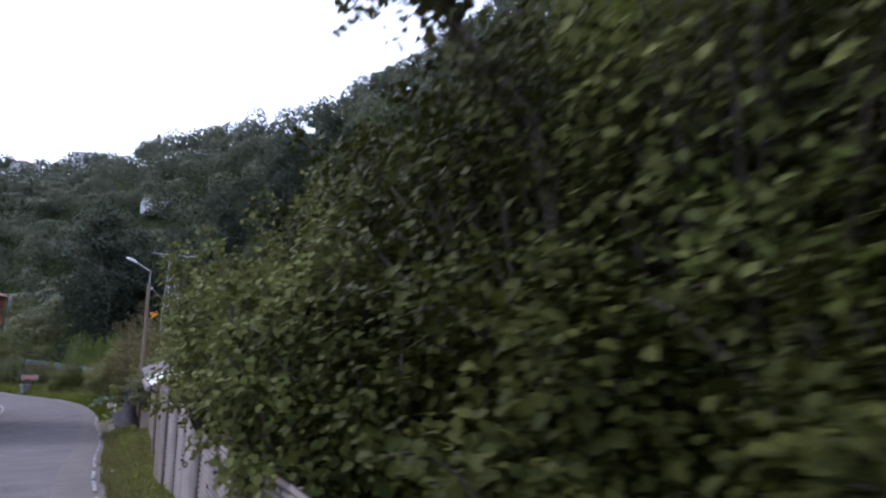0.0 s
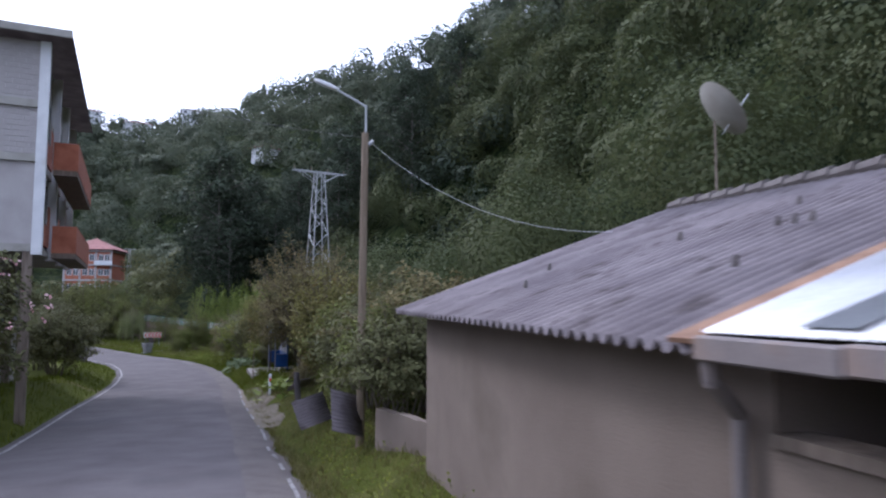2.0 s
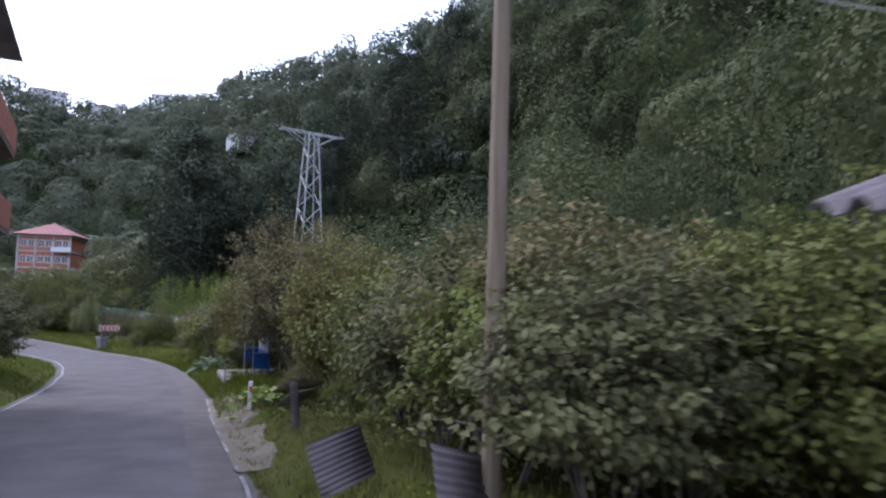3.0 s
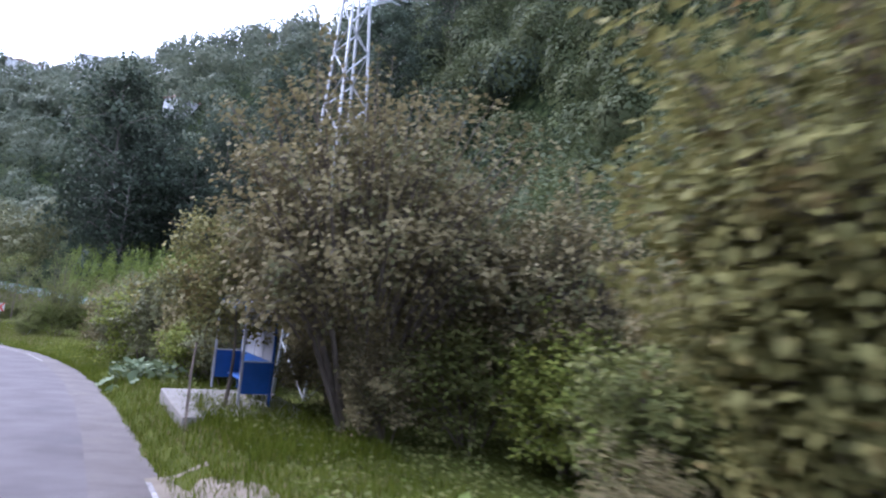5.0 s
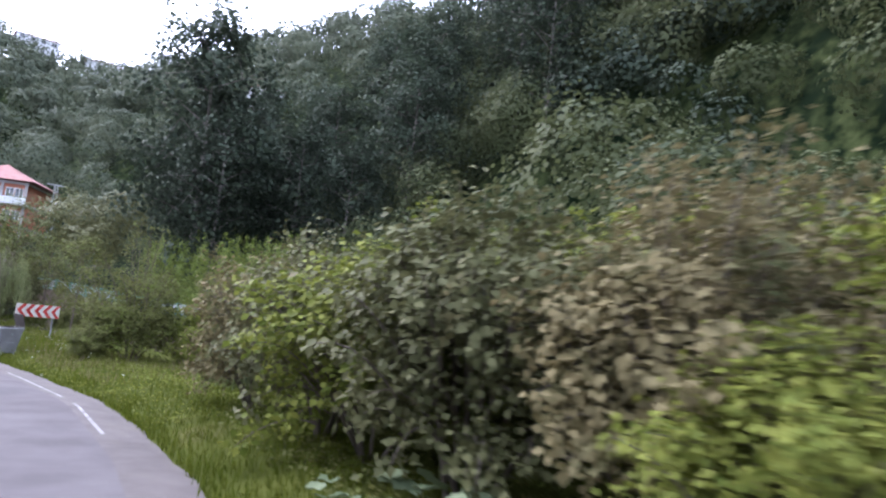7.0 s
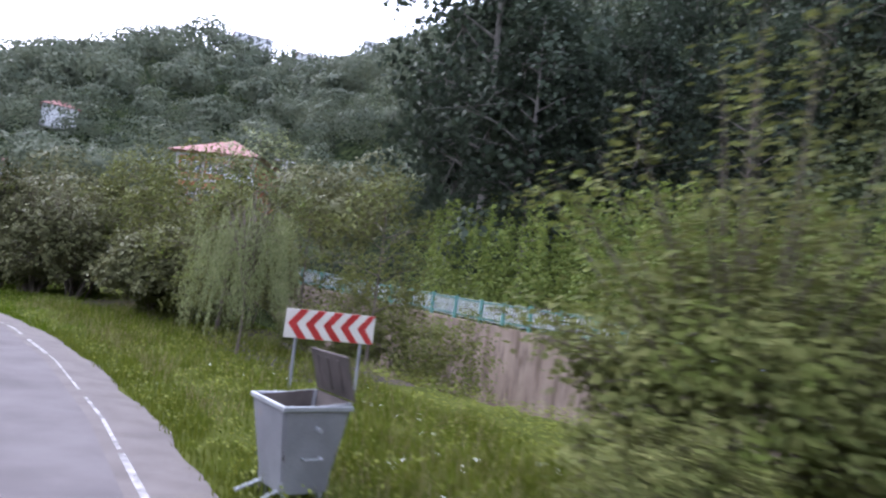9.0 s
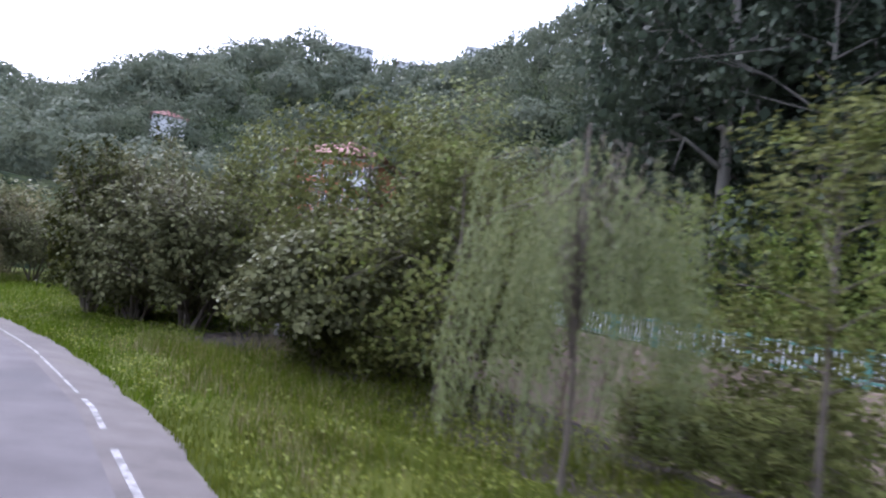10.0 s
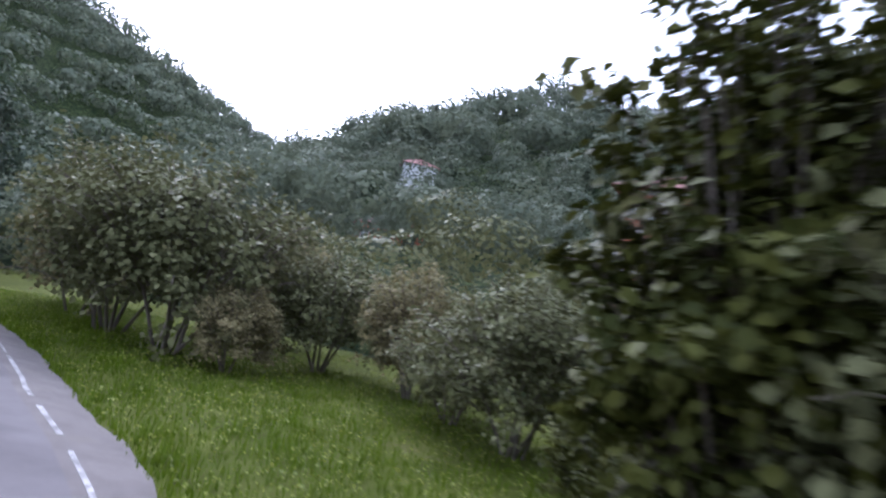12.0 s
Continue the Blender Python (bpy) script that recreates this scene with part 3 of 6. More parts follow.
def plant(name, label, category, meshes, at, turn=0.0, scale=1.0, group=""):
    stem, crown, sm, lm = meshes
    ob = thing(name, label, category, at, turn, group)
    ob.scale = (scale, scale, scale)
    for nm, me, m in (("branchwork", stem, sm), ("crown", crown, lm)):
        if not me.materials:
            me.materials.append(m)
        o = new(nm, me)
        o.parent = ob
    return ob


def tree_parts(seed, h, r, base, n, leaf, material, bark=BARK, limbs=9, trunk=0.16, hi=False, lean=0.0, sparse=0.0):
    """A tree with a tapered trunk, limbs and a crown of many leaves in clumps."""
    rng = np.random.default_rng(seed)
    top = np.array([lean, 0, h * 0.93])
    chains = [[(np.array([lean * t * t, 0.12 * math.sin(t * 4 + seed), h * 0.93 * t]), trunk * (1 - 0.88 * t) * (1.25 if t == 0 else 1)) for t in np.linspace(0, 1, 8)]]
    ends = []
    for i in range(limbs):
        t = base + (0.95 - base) * (i + 0.5) / limbs
        a = i * 2.4 + rng.uniform(-0.5, 0.5)
        ln = r * (1.05 - 0.55 * abs(2 * (t - base) / (1 - base) - 0.75)) * rng.uniform(0.75, 1.1)
        o = np.array([lean * t * t, 0, h * 0.93 * t])
        e = o + [math.cos(a) * ln, math.sin(a) * ln, ln * rng.uniform(0.15, 0.6)]
        m_ = (o + e) / 2 + [0, 0, ln * 0.08]
        chains.append([(o, trunk * 0.45 * (1 - t * 0.6)), (m_, trunk * 0.25 * (1 - t * 0.6)), (e, 0.01)])
        ends += [e, m_ * 0.4 + e * 0.6]
        for _ in range(3):
            e2 = m_ + (e - m_) * rng.uniform(0.2, 0.9) + rng.normal(size=3) * ln * 0.32
            chains.append([(m_, trunk * 0.14), (e2, 0.008)])
            ends.append(e2)
    ends.append(top)
    ends = np.array(ends)
    k = len(ends)
    sub = np.repeat(ends, 6, 0) + rng.normal(size=(k * 6, 3)) * r * 0.14
    each = max(5, n // len(sub))
    keep = rng.random(len(sub)) > sparse
    sub = sub[keep]
    pos = np.repeat(sub, each, 0) + rng.normal(size=(len(sub) * each, 3)) * r * 0.075
    ctr = np.array([lean * 0.5, 0, h * (base + 1) / 2])
    nn = (pos - ctr) / r * 0.5 + rng.normal(size=pos.shape) * 0.5 + [0, 0, 0.5]
    V, F = leaves(pos, nn, leaf, rng, 0.8, round_leaf=hi)
    crown = mesh_np("crown", V, F)
    if not hi:
        soften(crown, (pos - ctr) / r * 0.7 + (pos - np.repeat(sub, each, 0)) / (r * 0.1) * 0.6 + rng.normal(size=pos.shape) * 0.2 + [0, 0, 0.3], 4)
    return tubes(chains, 7), crown, bark, material


HAZELS = [bush_parts(11 + i, 2.0, 3.4, 9500, 0.105, HAZEL, stems=6, hi=False, bare=0.03) for i in range(4)]
DRIES = [bush_parts(31 + i, 2.0, 3.4, 9500, 0.105, HAZELDRY, stems=6, hi=False, bare=0.03) for i in range(3)]
GREENS = [bush_parts(51 + i, 1.9, 3.2, 7500, 0.11, FRESH, stems=6, bare=0.03, hi=False) for i in range(3)]
DEEPS = [bush_parts(71 + i, 1.9, 3.6, 6500, 0.12, SHADELEAF, stems=8, bare=0.02) for i in range(2)]
OLIVES = [bush_parts(41 + i, 2.0, 3.4, 9500, 0.105, OLIVE, stems=6, hi=False, bare=0.03) for i in range(2)]
pr = random.Random(3)
HZ = "hazel bush with dense broad green leaves beside the road"
DZ = "hazel bush with leaves turning brown beside the road"
GN = "fresh green leafy shrub"


def row(kind, label, places, category="bush", group="hazel bushes along the road"):
    for i, (x, y, s) in enumerate(places):
        plant("hazel_bush" if "hazel" in label else "shrub", label, category, kind[i % len(kind)], (x, y, landz(x, y) - 0.05), pr.uniform(0, 360), s, group)


# tall growth along the start of the walk
TALL = [bush_parts(91 + i, 2.3, 6.4, 14000, 0.112, (OLIVE, FRESH, SHADELEAF)[i], stems=10, bare=0.02, hi=False, shape=0.75, tall=0.4) for i in range(3)]
TR = "tall leafy broad-leaved tree overhanging the roadside fence"
for i, (k, x, y, s) in enumerate([(2, 5.2, -7.2, 1.15), (0, 5.2, -4.2, 1.15), (2, 5.0, -1.6, 1.12), (2, 5.0, 1.4, 1.05), (0, 5.0, 3.9, 0.98), (2, 8.2, -3, 1.25), (2, 8.4, 2.5, 1.25), (2, 7.8, 7.0, 1.0)]):
    plant("tree", TR, "tree", TALL[k], (x, y, landz(x, y) - 0.05), i * 77, s, "trees by the fence")
LEANER = bush_parts(95, 1.6, 4.5, 7500, 0.1, OLIVE, stems=9, bare=0.02, tall=0.2)
plant("tree", "bright green bushy tree leaning over the fence", "tree", LEANER, (2.95, 0.5, landz(2.95, 0.5) - 0.05), 30, 1.0, "trees by the fence")
OVER = bush_parts(97, 2.05, 4.9, 9500, 0.095, OLIVE, stems=7, bare=0.5, tall=0.25, shape=0.9)
plant("tree", "bright green broad-leaved tree spreading over the fence", "tree", OVER, (3.2, 5.1, landz(3.2, 5.1) - 0.05), 60, 1.0, "trees by the fence")
# a tall tree whose bough hangs over the road
og = np.random.default_rng(98)
och = [[(np.array([4.6 - 0.5 * t, -3.2 + 0.7 * t, 1.0 + 4.6 * t]), 0.13 * (1 - 0.4 * t)) for t in np.linspace(0, 1, 6)]]
bough = [np.array(q) for q in ((4.1, -2.5, 5.6), (3.2, -2.1, 6.8), (2.2, -1.8, 7.3), (1.0, -1.4, 7.3))]
och.append([(q, 0.07 - 0.018 * i) for i, q in enumerate(bough)])
oc = []
for i in range(70):
    f = og.uniform(0.1, 3)
    k = min(int(f), 2)
    o = bough[k] + (bough[k + 1] - bough[k]) * (f - k)
    e = o + og.normal(size=3) * [0.45, 0.4, 0.28]
    och.append([(o, 0.012), (e, 0.005)])
    oc += [e, (o + e) / 2]
oc = np.array(oc)
op = np.repeat(oc, 12, 0) + og.normal(size=(len(oc) * 12, 3)) * 0.12
V, F = leaves(op, og.normal(size=op.shape) * 0.5 + [0, 0, 0.6], 0.115, og, 0.8)
plant("tree", "tall tree with a leafy bough reaching over the road", "tree", (tubes(och, 7), mesh_np("crown", V, F), BARK, HAZEL), (0, 0, 0), 0, 1.0, "trees by the fence")
row(DEEPS, "leafy shrub in shade-dark colour growing over the sheet-metal fence", [(3.9, -6.4, 0.95), (3.8, -3.6, 0.95), (3.7, -1.0, 0.95), (3.75, 1.6, 0.9), (3.9, 3.6, 0.75), (3.5, 5.3, 0.62), (3.4, 2.9, 0.7)], group="shrubs by the fence")
row(GREENS, GN + " behind the sheet-metal fence", [(4.6, 7.6, 0.7), (5.0, 8.8, 0.65)], group="shrubs by the fence")
# orchard between the house and the shelter
OVERHANG = [bush_parts(345 + i, 2.0, 3.4, 9000, 0.105, (HAZEL, OLIVE)[i], stems=7, hi=False, bare=0.34, tall=0.15) for i in range(2)]
row(OVERHANG, HZ, [(4.5, 24.9, 0.74), (5.0, 27.3, 0.88), (5.2, 29.6, 0.85)])
row([HAZELS[0], OLIVES[0], DRIES[0], HAZELS[1], OLIVES[1]], HZ, [(5.7, 25.4, 0.85), (7.0, 24.6, 0.95), (6.0, 27.9, 1.12), (6.2, 30.8, 1.2), (6.5, 34.0, 1.2), (8.6, 36.6, 0.8), (8.3, 25.6, 1.05), (9.6, 29.5, 1.15), (10.0, 33.6, 1.2), (10.4, 38, 1.25), (11.0, 43, 1.3)])
BIGDRY = [bush_parts(301, 3.7, 6.6, 24000, 0.115, HAZELDRY, stems=8, hi=False, bare=0.34, shape=0.7, tall=0.3), bush_parts(302, 3.0, 5.5, 13000, 0.12, HAZELDRY, stems=10, bare=0.15, shape=0.8, hi=False)]
FIGGY = bush_parts(311, 2.3, 5.0, 21000, 0.1, AUTUMN, stems=9, bare=0.03, shape=0.95, tall=0.35)
for m_, (x, y, s_) in ((BIGDRY[0], (7.5, 50.4, 1.1)), (FIGGY, (6.5, 39.6, 1.0)), (BIGDRY[1], (9.4, 42.6, 0.8)), (BIGDRY[1], (9.3, 55.4, 1.0)), (BIGDRY[1], (10.6, 47.6, 1.0)), (BIGDRY[1], (12.4, 53.8, 0.9))):
    plant("hazel_bush", DZ, "bush", m_, (x, y, landz(x, y) - 0.05), x * 31, s_, "hazel bushes along the road")
row([GREENS[0]], GN + " in the orchard", [(9.4, 46.2, 0.85), (13.5, 40, 1.0), (13.0, 50, 1.0)], group="orchard shrubs")
SHADE = tree_parts(305, 4.5, 1.7, 0.45, 9500, 0.095, AUTUMN, BARK, limbs=16, trunk=0.05)
plant("tree", "slender tree with yellowing leaves before the bus shelter", "tree", SHADE, (5.7, 54.1, landz(5.7, 54.1) - 0.05), 80, 1.0)
row([DRIES[0], OLIVES[1], DRIES[1]], DZ, [(7.9, 38.4, 0.75), (7.4, 42.0, 0.8), (5.6, 41.0, 0.42), (7.8, 49.6, 0.7), (9.2, 48.8, 0.9), (9.8, 53.0, 0.85), (9.0, 55.6, 0.85), (10.4, 56.6, 1.0), (8.6, 52.4, 0.6)])
# past the shelter
row([DRIES[1], HAZELS[1], GREENS[0]], HZ, [(9.0, 60.9, 1.15), (7.1, 60.2, 0.85), (6.6, 62.6, 0.85), (7.4, 64.6, 1.25), (6.6, 67.6, 1.4), (6.2, 70.6, 1.35), (9.9, 66.0, 1.45), (6.0, 73.2, 1.3), (8.8, 71.5, 1.4), (5.4, 77.0, 1.2), (7.8, 77.0, 1.3), (10.8, 75.5, 1.45), (13.5, 70, 1.3), (13, 62, 1.3), (12, 81, 1.2), (8.5, 83, 1.1), (12.5, 88, 1.1)])
row(GREENS, GN + " in the garden plot", [(11.5, 62.5, 1.65), (11.0, 66.5, 1.6), (11.2, 70.5, 1.6), (10.2, 74.5, 1.5), (9.6, 78.5, 1.45), (14.5, 66, 1.8), (14.5, 73, 1.8), (13.5, 79, 1.7)], group="garden shrubs")
SHOOTY = bush_parts(331, 2.1, 2.9, 17000, 0.078, OLIVE, stems=9, bare=0.0, tall=0.75)
plant("shrub", "bushy olive-green shrub with upright shoots by the creek", "bush", SHOOTY, (2.5, 90.9, landz(2.5, 90.9) - 0.05), 20, 1.25, "creekside shrubs")
row(DRIES, "low brown-leaved bush on the creek bank", [(6.2, 87.6, 0.62), (5.4, 89.6, 0.5), (7.2, 89.2, 0.6)], group="creekside shrubs")
row([OLIVES[0], GREENS[1]], GN + " by the creek", [(0.9, 89.3, 0.5), (4.9, 88.6, 0.6), (-2.6, 104.6, 0.5), (4.9, 91.2, 0.9), (-1.0, 105.4, 0.55)], group="creekside shrubs")
SAPLING = tree_parts(186, 3.6, 1.25, 0.25, 2600, 0.1, OLIVE, BARK, limbs=12, trunk=0.035, hi=True, sparse=0.2)
for x, y, s_ in ((0.2, 106.0, 1.2), (1.9, 108.4, 1.35), (3.1, 110.4, 1.4), (-1.0, 107.2, 1.0)):
    plant("sapling", "thin sapling with light green leaves on the creek bank", "tree", SAPLING, (x, y, landz(x, y) - 0.05), x * 90, s_, "saplings on the creek bank")
AIRY = [tree_parts(181 + i, 8.6, 2.3, 0.3, 5200, 0.13, WILLOW if i else OLIVE, BARK, limbs=14, trunk=0.09, sparse=0.25) for i in range(2)]
for k, x, y, s_ in ((1, -5.6, 114.4, 1.0), (0, -3.0, 113.5, 0.9), (0, -0.6, 104.4, 0.74)):
    plant("slender_tree", "slender airy tree with fine light leaves by the creek", "tree", AIRY[k], (x, y, landz(x, y) - 0.05), x * 70, s_, "slender creekside trees")
BROWNTREE = tree_parts(191, 6.9, 2.7, 0.12, 9000, 0.13, OLIVE, BARK, limbs=15, trunk=0.1)
for x, y, s_ in ((-7.9, 113.8, 1.1), (-11.6, 119.6, 1.05), (-5.6, 108.8, 0.8)):
    plant("tree", "small olive-brown orchard tree beyond the willow", "tree", BROWNTREE, (x, y, landz(x, y) - 0.05), x * 50, s_, "orchard trees at the bend")
# dark hazels at the bend
BROAD = [bush_parts(341 + i, 2.2, 3.5, 10500, 0.135, HAZEL, stems=7, bare=0.26, tall=0.15) for i in range(2)]
row(BROAD, HZ, [(-8.1, 110.8, 1.12), (-5.0, 111.8, 1.1), (-13.2, 117.8, 1.25), (-16.8, 122.6, 1.2)])
row(HAZELS, HZ, [(-9.0, 118.4, 1.25), (-20.5, 128.0, 1.2)])
row([HAZELS[0], DRIES[0], HAZELS[1], DRIES[1]], "hazel bush with leaves turning olive brown on the lawn", [(-32.8, 133.2, 2.2), (-29.6, 131.8, 0.85), (-37.6, 136.2, 2.35), (-44, 141.5, 2.2), (-28.6, 136.0, 1.45), (-24.4, 133.6, 1.25), (-22.4, 130.4, 0.9), (-34, 142, 1.7), (-48, 147, 1.8)])
BIGHZ = bush_parts(321, 2.7, 4.4, 14000, 0.13, HAZEL, stems=10, hi=False, bare=0.04, shape=0.7, tall=0.4)
for x, y, s_ in ((-15.5, 118.5, 1.15), (-15.4, 123.4, 1.0), (-16.2, 120.4, 1.3), (-6.2, 114.2, 1.1), (-13.4, 117.2, 1.12)):
    plant("hazel_bush", "tall dark hazel bush with long shoots beside the road", "bush", BIGHZ, (x, y, landz(x, y) - 0.05), x * 37, s_, "hazel bushes along the road")

# a hazel whose leaf colour is darkened to stand for its shaded side
SHOOTHZ = bush_parts(327, 1.9, 5.4, 13000, 0.13, SHADELEAF, stems=12, hi=True, bare=0.04, shape=0.8, tall=0.9)
plant("hazel_bush", "tall hazel bush in shade-dark colour with long upright shoots on the lawn", "bush", SHOOTHZ, (-17.5, 119.5, landz(-17.5, 119.5) - 0.05), 15, 1.05, "hazel bushes along the road")

# low filler shrubs, leaf colour darkened for the shade under the hazels
row(DEEPS, "low leafy shrub in shade-dark colour at the foot of the hazels", [(-16.2, 119.0, 0.75), (-14.6, 121.0, 0.8), (-18.6, 123.6, 0.6), (-8.2, 110.7, 0.5), (-7.2, 109.9, 0.45), (-8.8, 113.6, 0.5), (-18.0, 121.2, 0.6)], group="shrubs under the hazels")
# willow by the creek
wr = np.random.default_rng(8)
wch, wp, wn_ = [[(np.array([0.05 * math.sin(t * 5), 0.1 * t, 3.2 * t]), 0.045 * (1 - 0.7 * t)) for t in np.linspace(0, 1, 6)]], [], []
for i in range(46):
    a, rr = i * 2.4 + wr.normal() * 0.2, 1.35 * math.sqrt((i + 0.5) / 46) * wr.uniform(0.82, 1.1)
    zt = 2.3 + 1.5 * math.sqrt(max(0, 1 - (rr / 1.6) ** 2)) + wr.normal() * 0.28
    foot = np.array([math.cos(a) * rr, math.sin(a) * rr, zt])
    wch.append([(np.array([0, 0.1, 1.6 + 1.0 * wr.random()]), 0.022), (foot * [0.55, 0.55, 1] + [0, 0, 0.25], 0.012), (foot, 0.006)])
    low = wr.uniform(0.4, 2.0)
    for k in range(8):
        ln = max(0.4, zt - low - wr.uniform(0.0, 0.8) - 0.5 * (rr < 0.6))
        o = foot + wr.normal(size=3) * [0.1, 0.1, 0.1]
        tt = np.arange(0, ln, 0.05)
        sway = 0.28 * np.sin(tt * 0.9) * (tt / ln)
        st = o + np.stack([math.cos(a) * sway, math.sin(a) * sway, -tt], 1) + wr.normal(size=(len(tt), 3)) * 0.022
        wp.append(st)
wp = np.concatenate(wp)
V, F = leaves(wp, wr.normal(size=wp.shape) * [1, 1, 0.25], 0.105, wr, 0.2, 0.05, False, hang=1.8)
plant("willow_tree", "small weeping willow with hanging pale green strands", "tree", (tubes(wch), mesh_np("crown", V, F), BARK, WILLOW), (-4.3, 103.6, landz(-4.3, 103.6) - 0.05), 0, 1.05)

# bean rows behind the creek fence
br = np.random.default_rng(14)
bp = []
tries = br.uniform((3, 92), (44, 126), (2400, 2))
dwb, _ = wall_side(tries[:, 0], tries[:, 1])
for x, y in tries[(dwb < -0.7) & (dwb > -10) & (tries[:, 0] < 28)][:420]:
    z0 = landz(x, y)
    hh = br.uniform(3.8, 6.6)
    t = br.uniform(0, 1, 190)
    bp.append(np.stack([x + br.normal(size=190) * 0.5 * (1.12 - t), y + br.normal(size=190) * 0.5 * (1.12 - t), z0 + t * hh], 1))
bp = np.concatenate(bp)
V, F = leaves(bp, br.normal(size=bp.shape) * 0.6 + [0, 0, 0.6], 0.16, br, 0.75, round_leaf=False)
tagged(put("climbing_bean_rows", mesh_np("beans", V, F), BEAN), "bright green climbing bean plants on poles", "bean plants", kind="stuff")

# tall reeds at the verge
rr_ = np.random.default_rng(21)


def blades(n, xs, ys, zs, h, w, rng, bend=0.35):
    a = rng.uniform(0, 2 * np.pi, n)
    d = np.stack([np.cos(a), np.sin(a), 0 * a], 1)
    s = np.stack([-np.sin(a), np.cos(a), 0 * a], 1)
    b = np.stack([xs, ys, zs], 1)
    hh = (h * rng.uniform(0.55, 1.25, n))[:, None]
    ww = w * rng.uniform(0.7, 1.3, n)[:, None]
    up = np.array([0, 0, 1.0])
    k = bend * rng.uniform(0.2, 1.2, n)[:, None]
    V = np.stack([b - s * ww, b + s * ww, b + d * hh * k * 0.35 + up * hh * 0.6 + s * ww * 0.7, b + d * hh * k * 0.35 + up * hh * 0.6 - s * ww * 0.7, b + d * hh * k + up * hh], 1).reshape(-1, 3)
    i = np.arange(n)[:, None] * 5
    return V, np.concatenate([i + [0, 1, 2], i + [0, 2, 3], i + [3, 2, 4]])


n = 1800
cx, cy = rr_.normal(5.8, 0.45, n), rr_.normal(83.0, 0.7, n)
V, F = blades(n, cx, cy, land(cx, cy), 3.0, 0.014, rr_, 0.4)
tagged(put("reed_clump", mesh_np("reeds", V, F), WILLOW), "tall pale green reeds at the verge", "reeds", kind="stuff")


# verge grass
SOILED = (-10.4, 115.9)
def turf(name, s0, s1, o0, o1, n, h, w, material, label, seed, left=False, patchy=-9.0):
    rng = np.random.default_rng(seed)
    s = rng.uniform(s0, s1, n)
    e = np.interp(s, EDGE_S, EDGE_R)
    o = (e - WIDE - rng.uniform(o0, o1, n)) if left else (e + o0 + (o1 - o0) * rng.random(n) ** 1.3)
    clump = np.sin(s * 23.0 + 3 * np.sin(o * 5)) * np.sin(o * 6.0 + s * 7) + 0.5 * rng.normal(size=n)
    patch = np.sin(s * 5.1 + 2 * np.sin(o * 1.3)) * np.sin(o * 1.9 + s * 3.3) + 0.25 * rng.normal(size=n)
    x, y, _ = spot(s, o)
    x, y = x + rng.normal(size=n) * 0.05, y + rng.normal(size=n) * 0.05
    k = (patch > patchy) & (np.hypot((x - SOILED[0]) / 2.1, (y - SOILED[1]) / 2.5) > 1)
    x, y, clump, n = x[k], y[k], clump[k], int(k.sum())
    V, F = blades(n, x, y, land(x, y) - 0.02, h * (1 + 0.35 * np.clip(clump, -1, 1.6)), w, rng, 0.6)
    tagged(put(name, mesh_np(name, V, F), material), label, "grass", kind="stuff")


turf("verge_grass", 2, 11, 0.0, 3.2, 30000, 0.11, 0.008, VERGE, "short trodden verge grass", 1)
turf("verge_grass", 11, 17, 0.0, 3.6, 20000, 0.2, 0.009, GRASS, "rough green verge grass", 2)
turf("verge_grass", 19, 23, 1.5, 5.5, 12000, 0.38, 0.008, GRASS, "tall green verge grass", 13, patchy=0.0)
turf("verge_grass", 12, 13.5, 1.2, 3.6, 4500, 0.3, 0.008, GRASS, "tall grass before the shelter", 14)
turf("verge_grass", 17, 22, 0.0, 5.5, 26000, 0.15, 0.009, GRASS, "rough green verge grass", 3)
turf("verge_grass", 17, 22.5, 0.3, 5.5, 16000, 0.34, 0.009, GRASS, "taller tufts of verge grass", 15, patchy=0.25)
turf("verge_grass", 22, 33, 0.0, 9.5, 56000, 0.14, 0.01, LUSHGRASS, "lush green verge grass", 4)
turf("verge_grass", 22, 30, 0.2, 7, 20000, 0.3, 0.009, LUSHGRASS, "taller tufts of lush grass", 16, patchy=0.25)
turf("dry_verge_grass", 17.5, 23.5, 0.8, 5.5, 14000, 0.32, 0.006, DRYGRASS, "dry straw-coloured grass stalks", 5, patchy=0.1)
turf("dry_verge_grass", 3, 15, 0.0, 3.0, 20000, 0.1, 0.006, DRYGRASS, "dry straw-coloured grass stalks", 6)
turf("bank_grass", 4, 22, 0.1, 3.5, 12000, 0.22, 0.012, GRASS, "green grass on the road bank", 7, True)


# low weeds and ground ivy under the bushes
def weeds(name, s0, s1, o0, o1, n, leaf, material, label, seed):
    rng = np.random.default_rng(seed)
    s, e = rng.uniform(s0, s1, n), rng.uniform(o0, o1, n)
    e = e + np.interp(s, EDGE_S, EDGE_R)
    x, y, _ = spot(s, e)
    c = np.sin(x * 1.7 + np.sin(y * 1.3) * 2) * np.sin(y * 2.1 + x) + rng.normal(size=n) * 0.5
    k = c > -0.2
    x, y, c = x[k], y[k], c[k]
    dw, _ = wall_side(x, y)
    k = ((dw > 4.2) | (s[k] < 14)) & (np.hypot((x - SOILED[0]) / 2.1, (y - SOILED[1]) / 2.5) > 1)
    x, y, c = x[k], y[k], c[k]
    z = land(x, y) + rng.uniform(0.02, 0.22, len(x)) * np.clip(0.6 + c, 0.3, 1.8)
    V, F = leaves(np.stack([x, y, z], 1), rng.normal(size=(len(x), 3)) * 0.5 + [0, 0, 1], leaf, rng, 0.75, round_leaf=False)
    tagged(put(name, mesh_np(name, V, F), material), label, "weeds", kind="stuff")


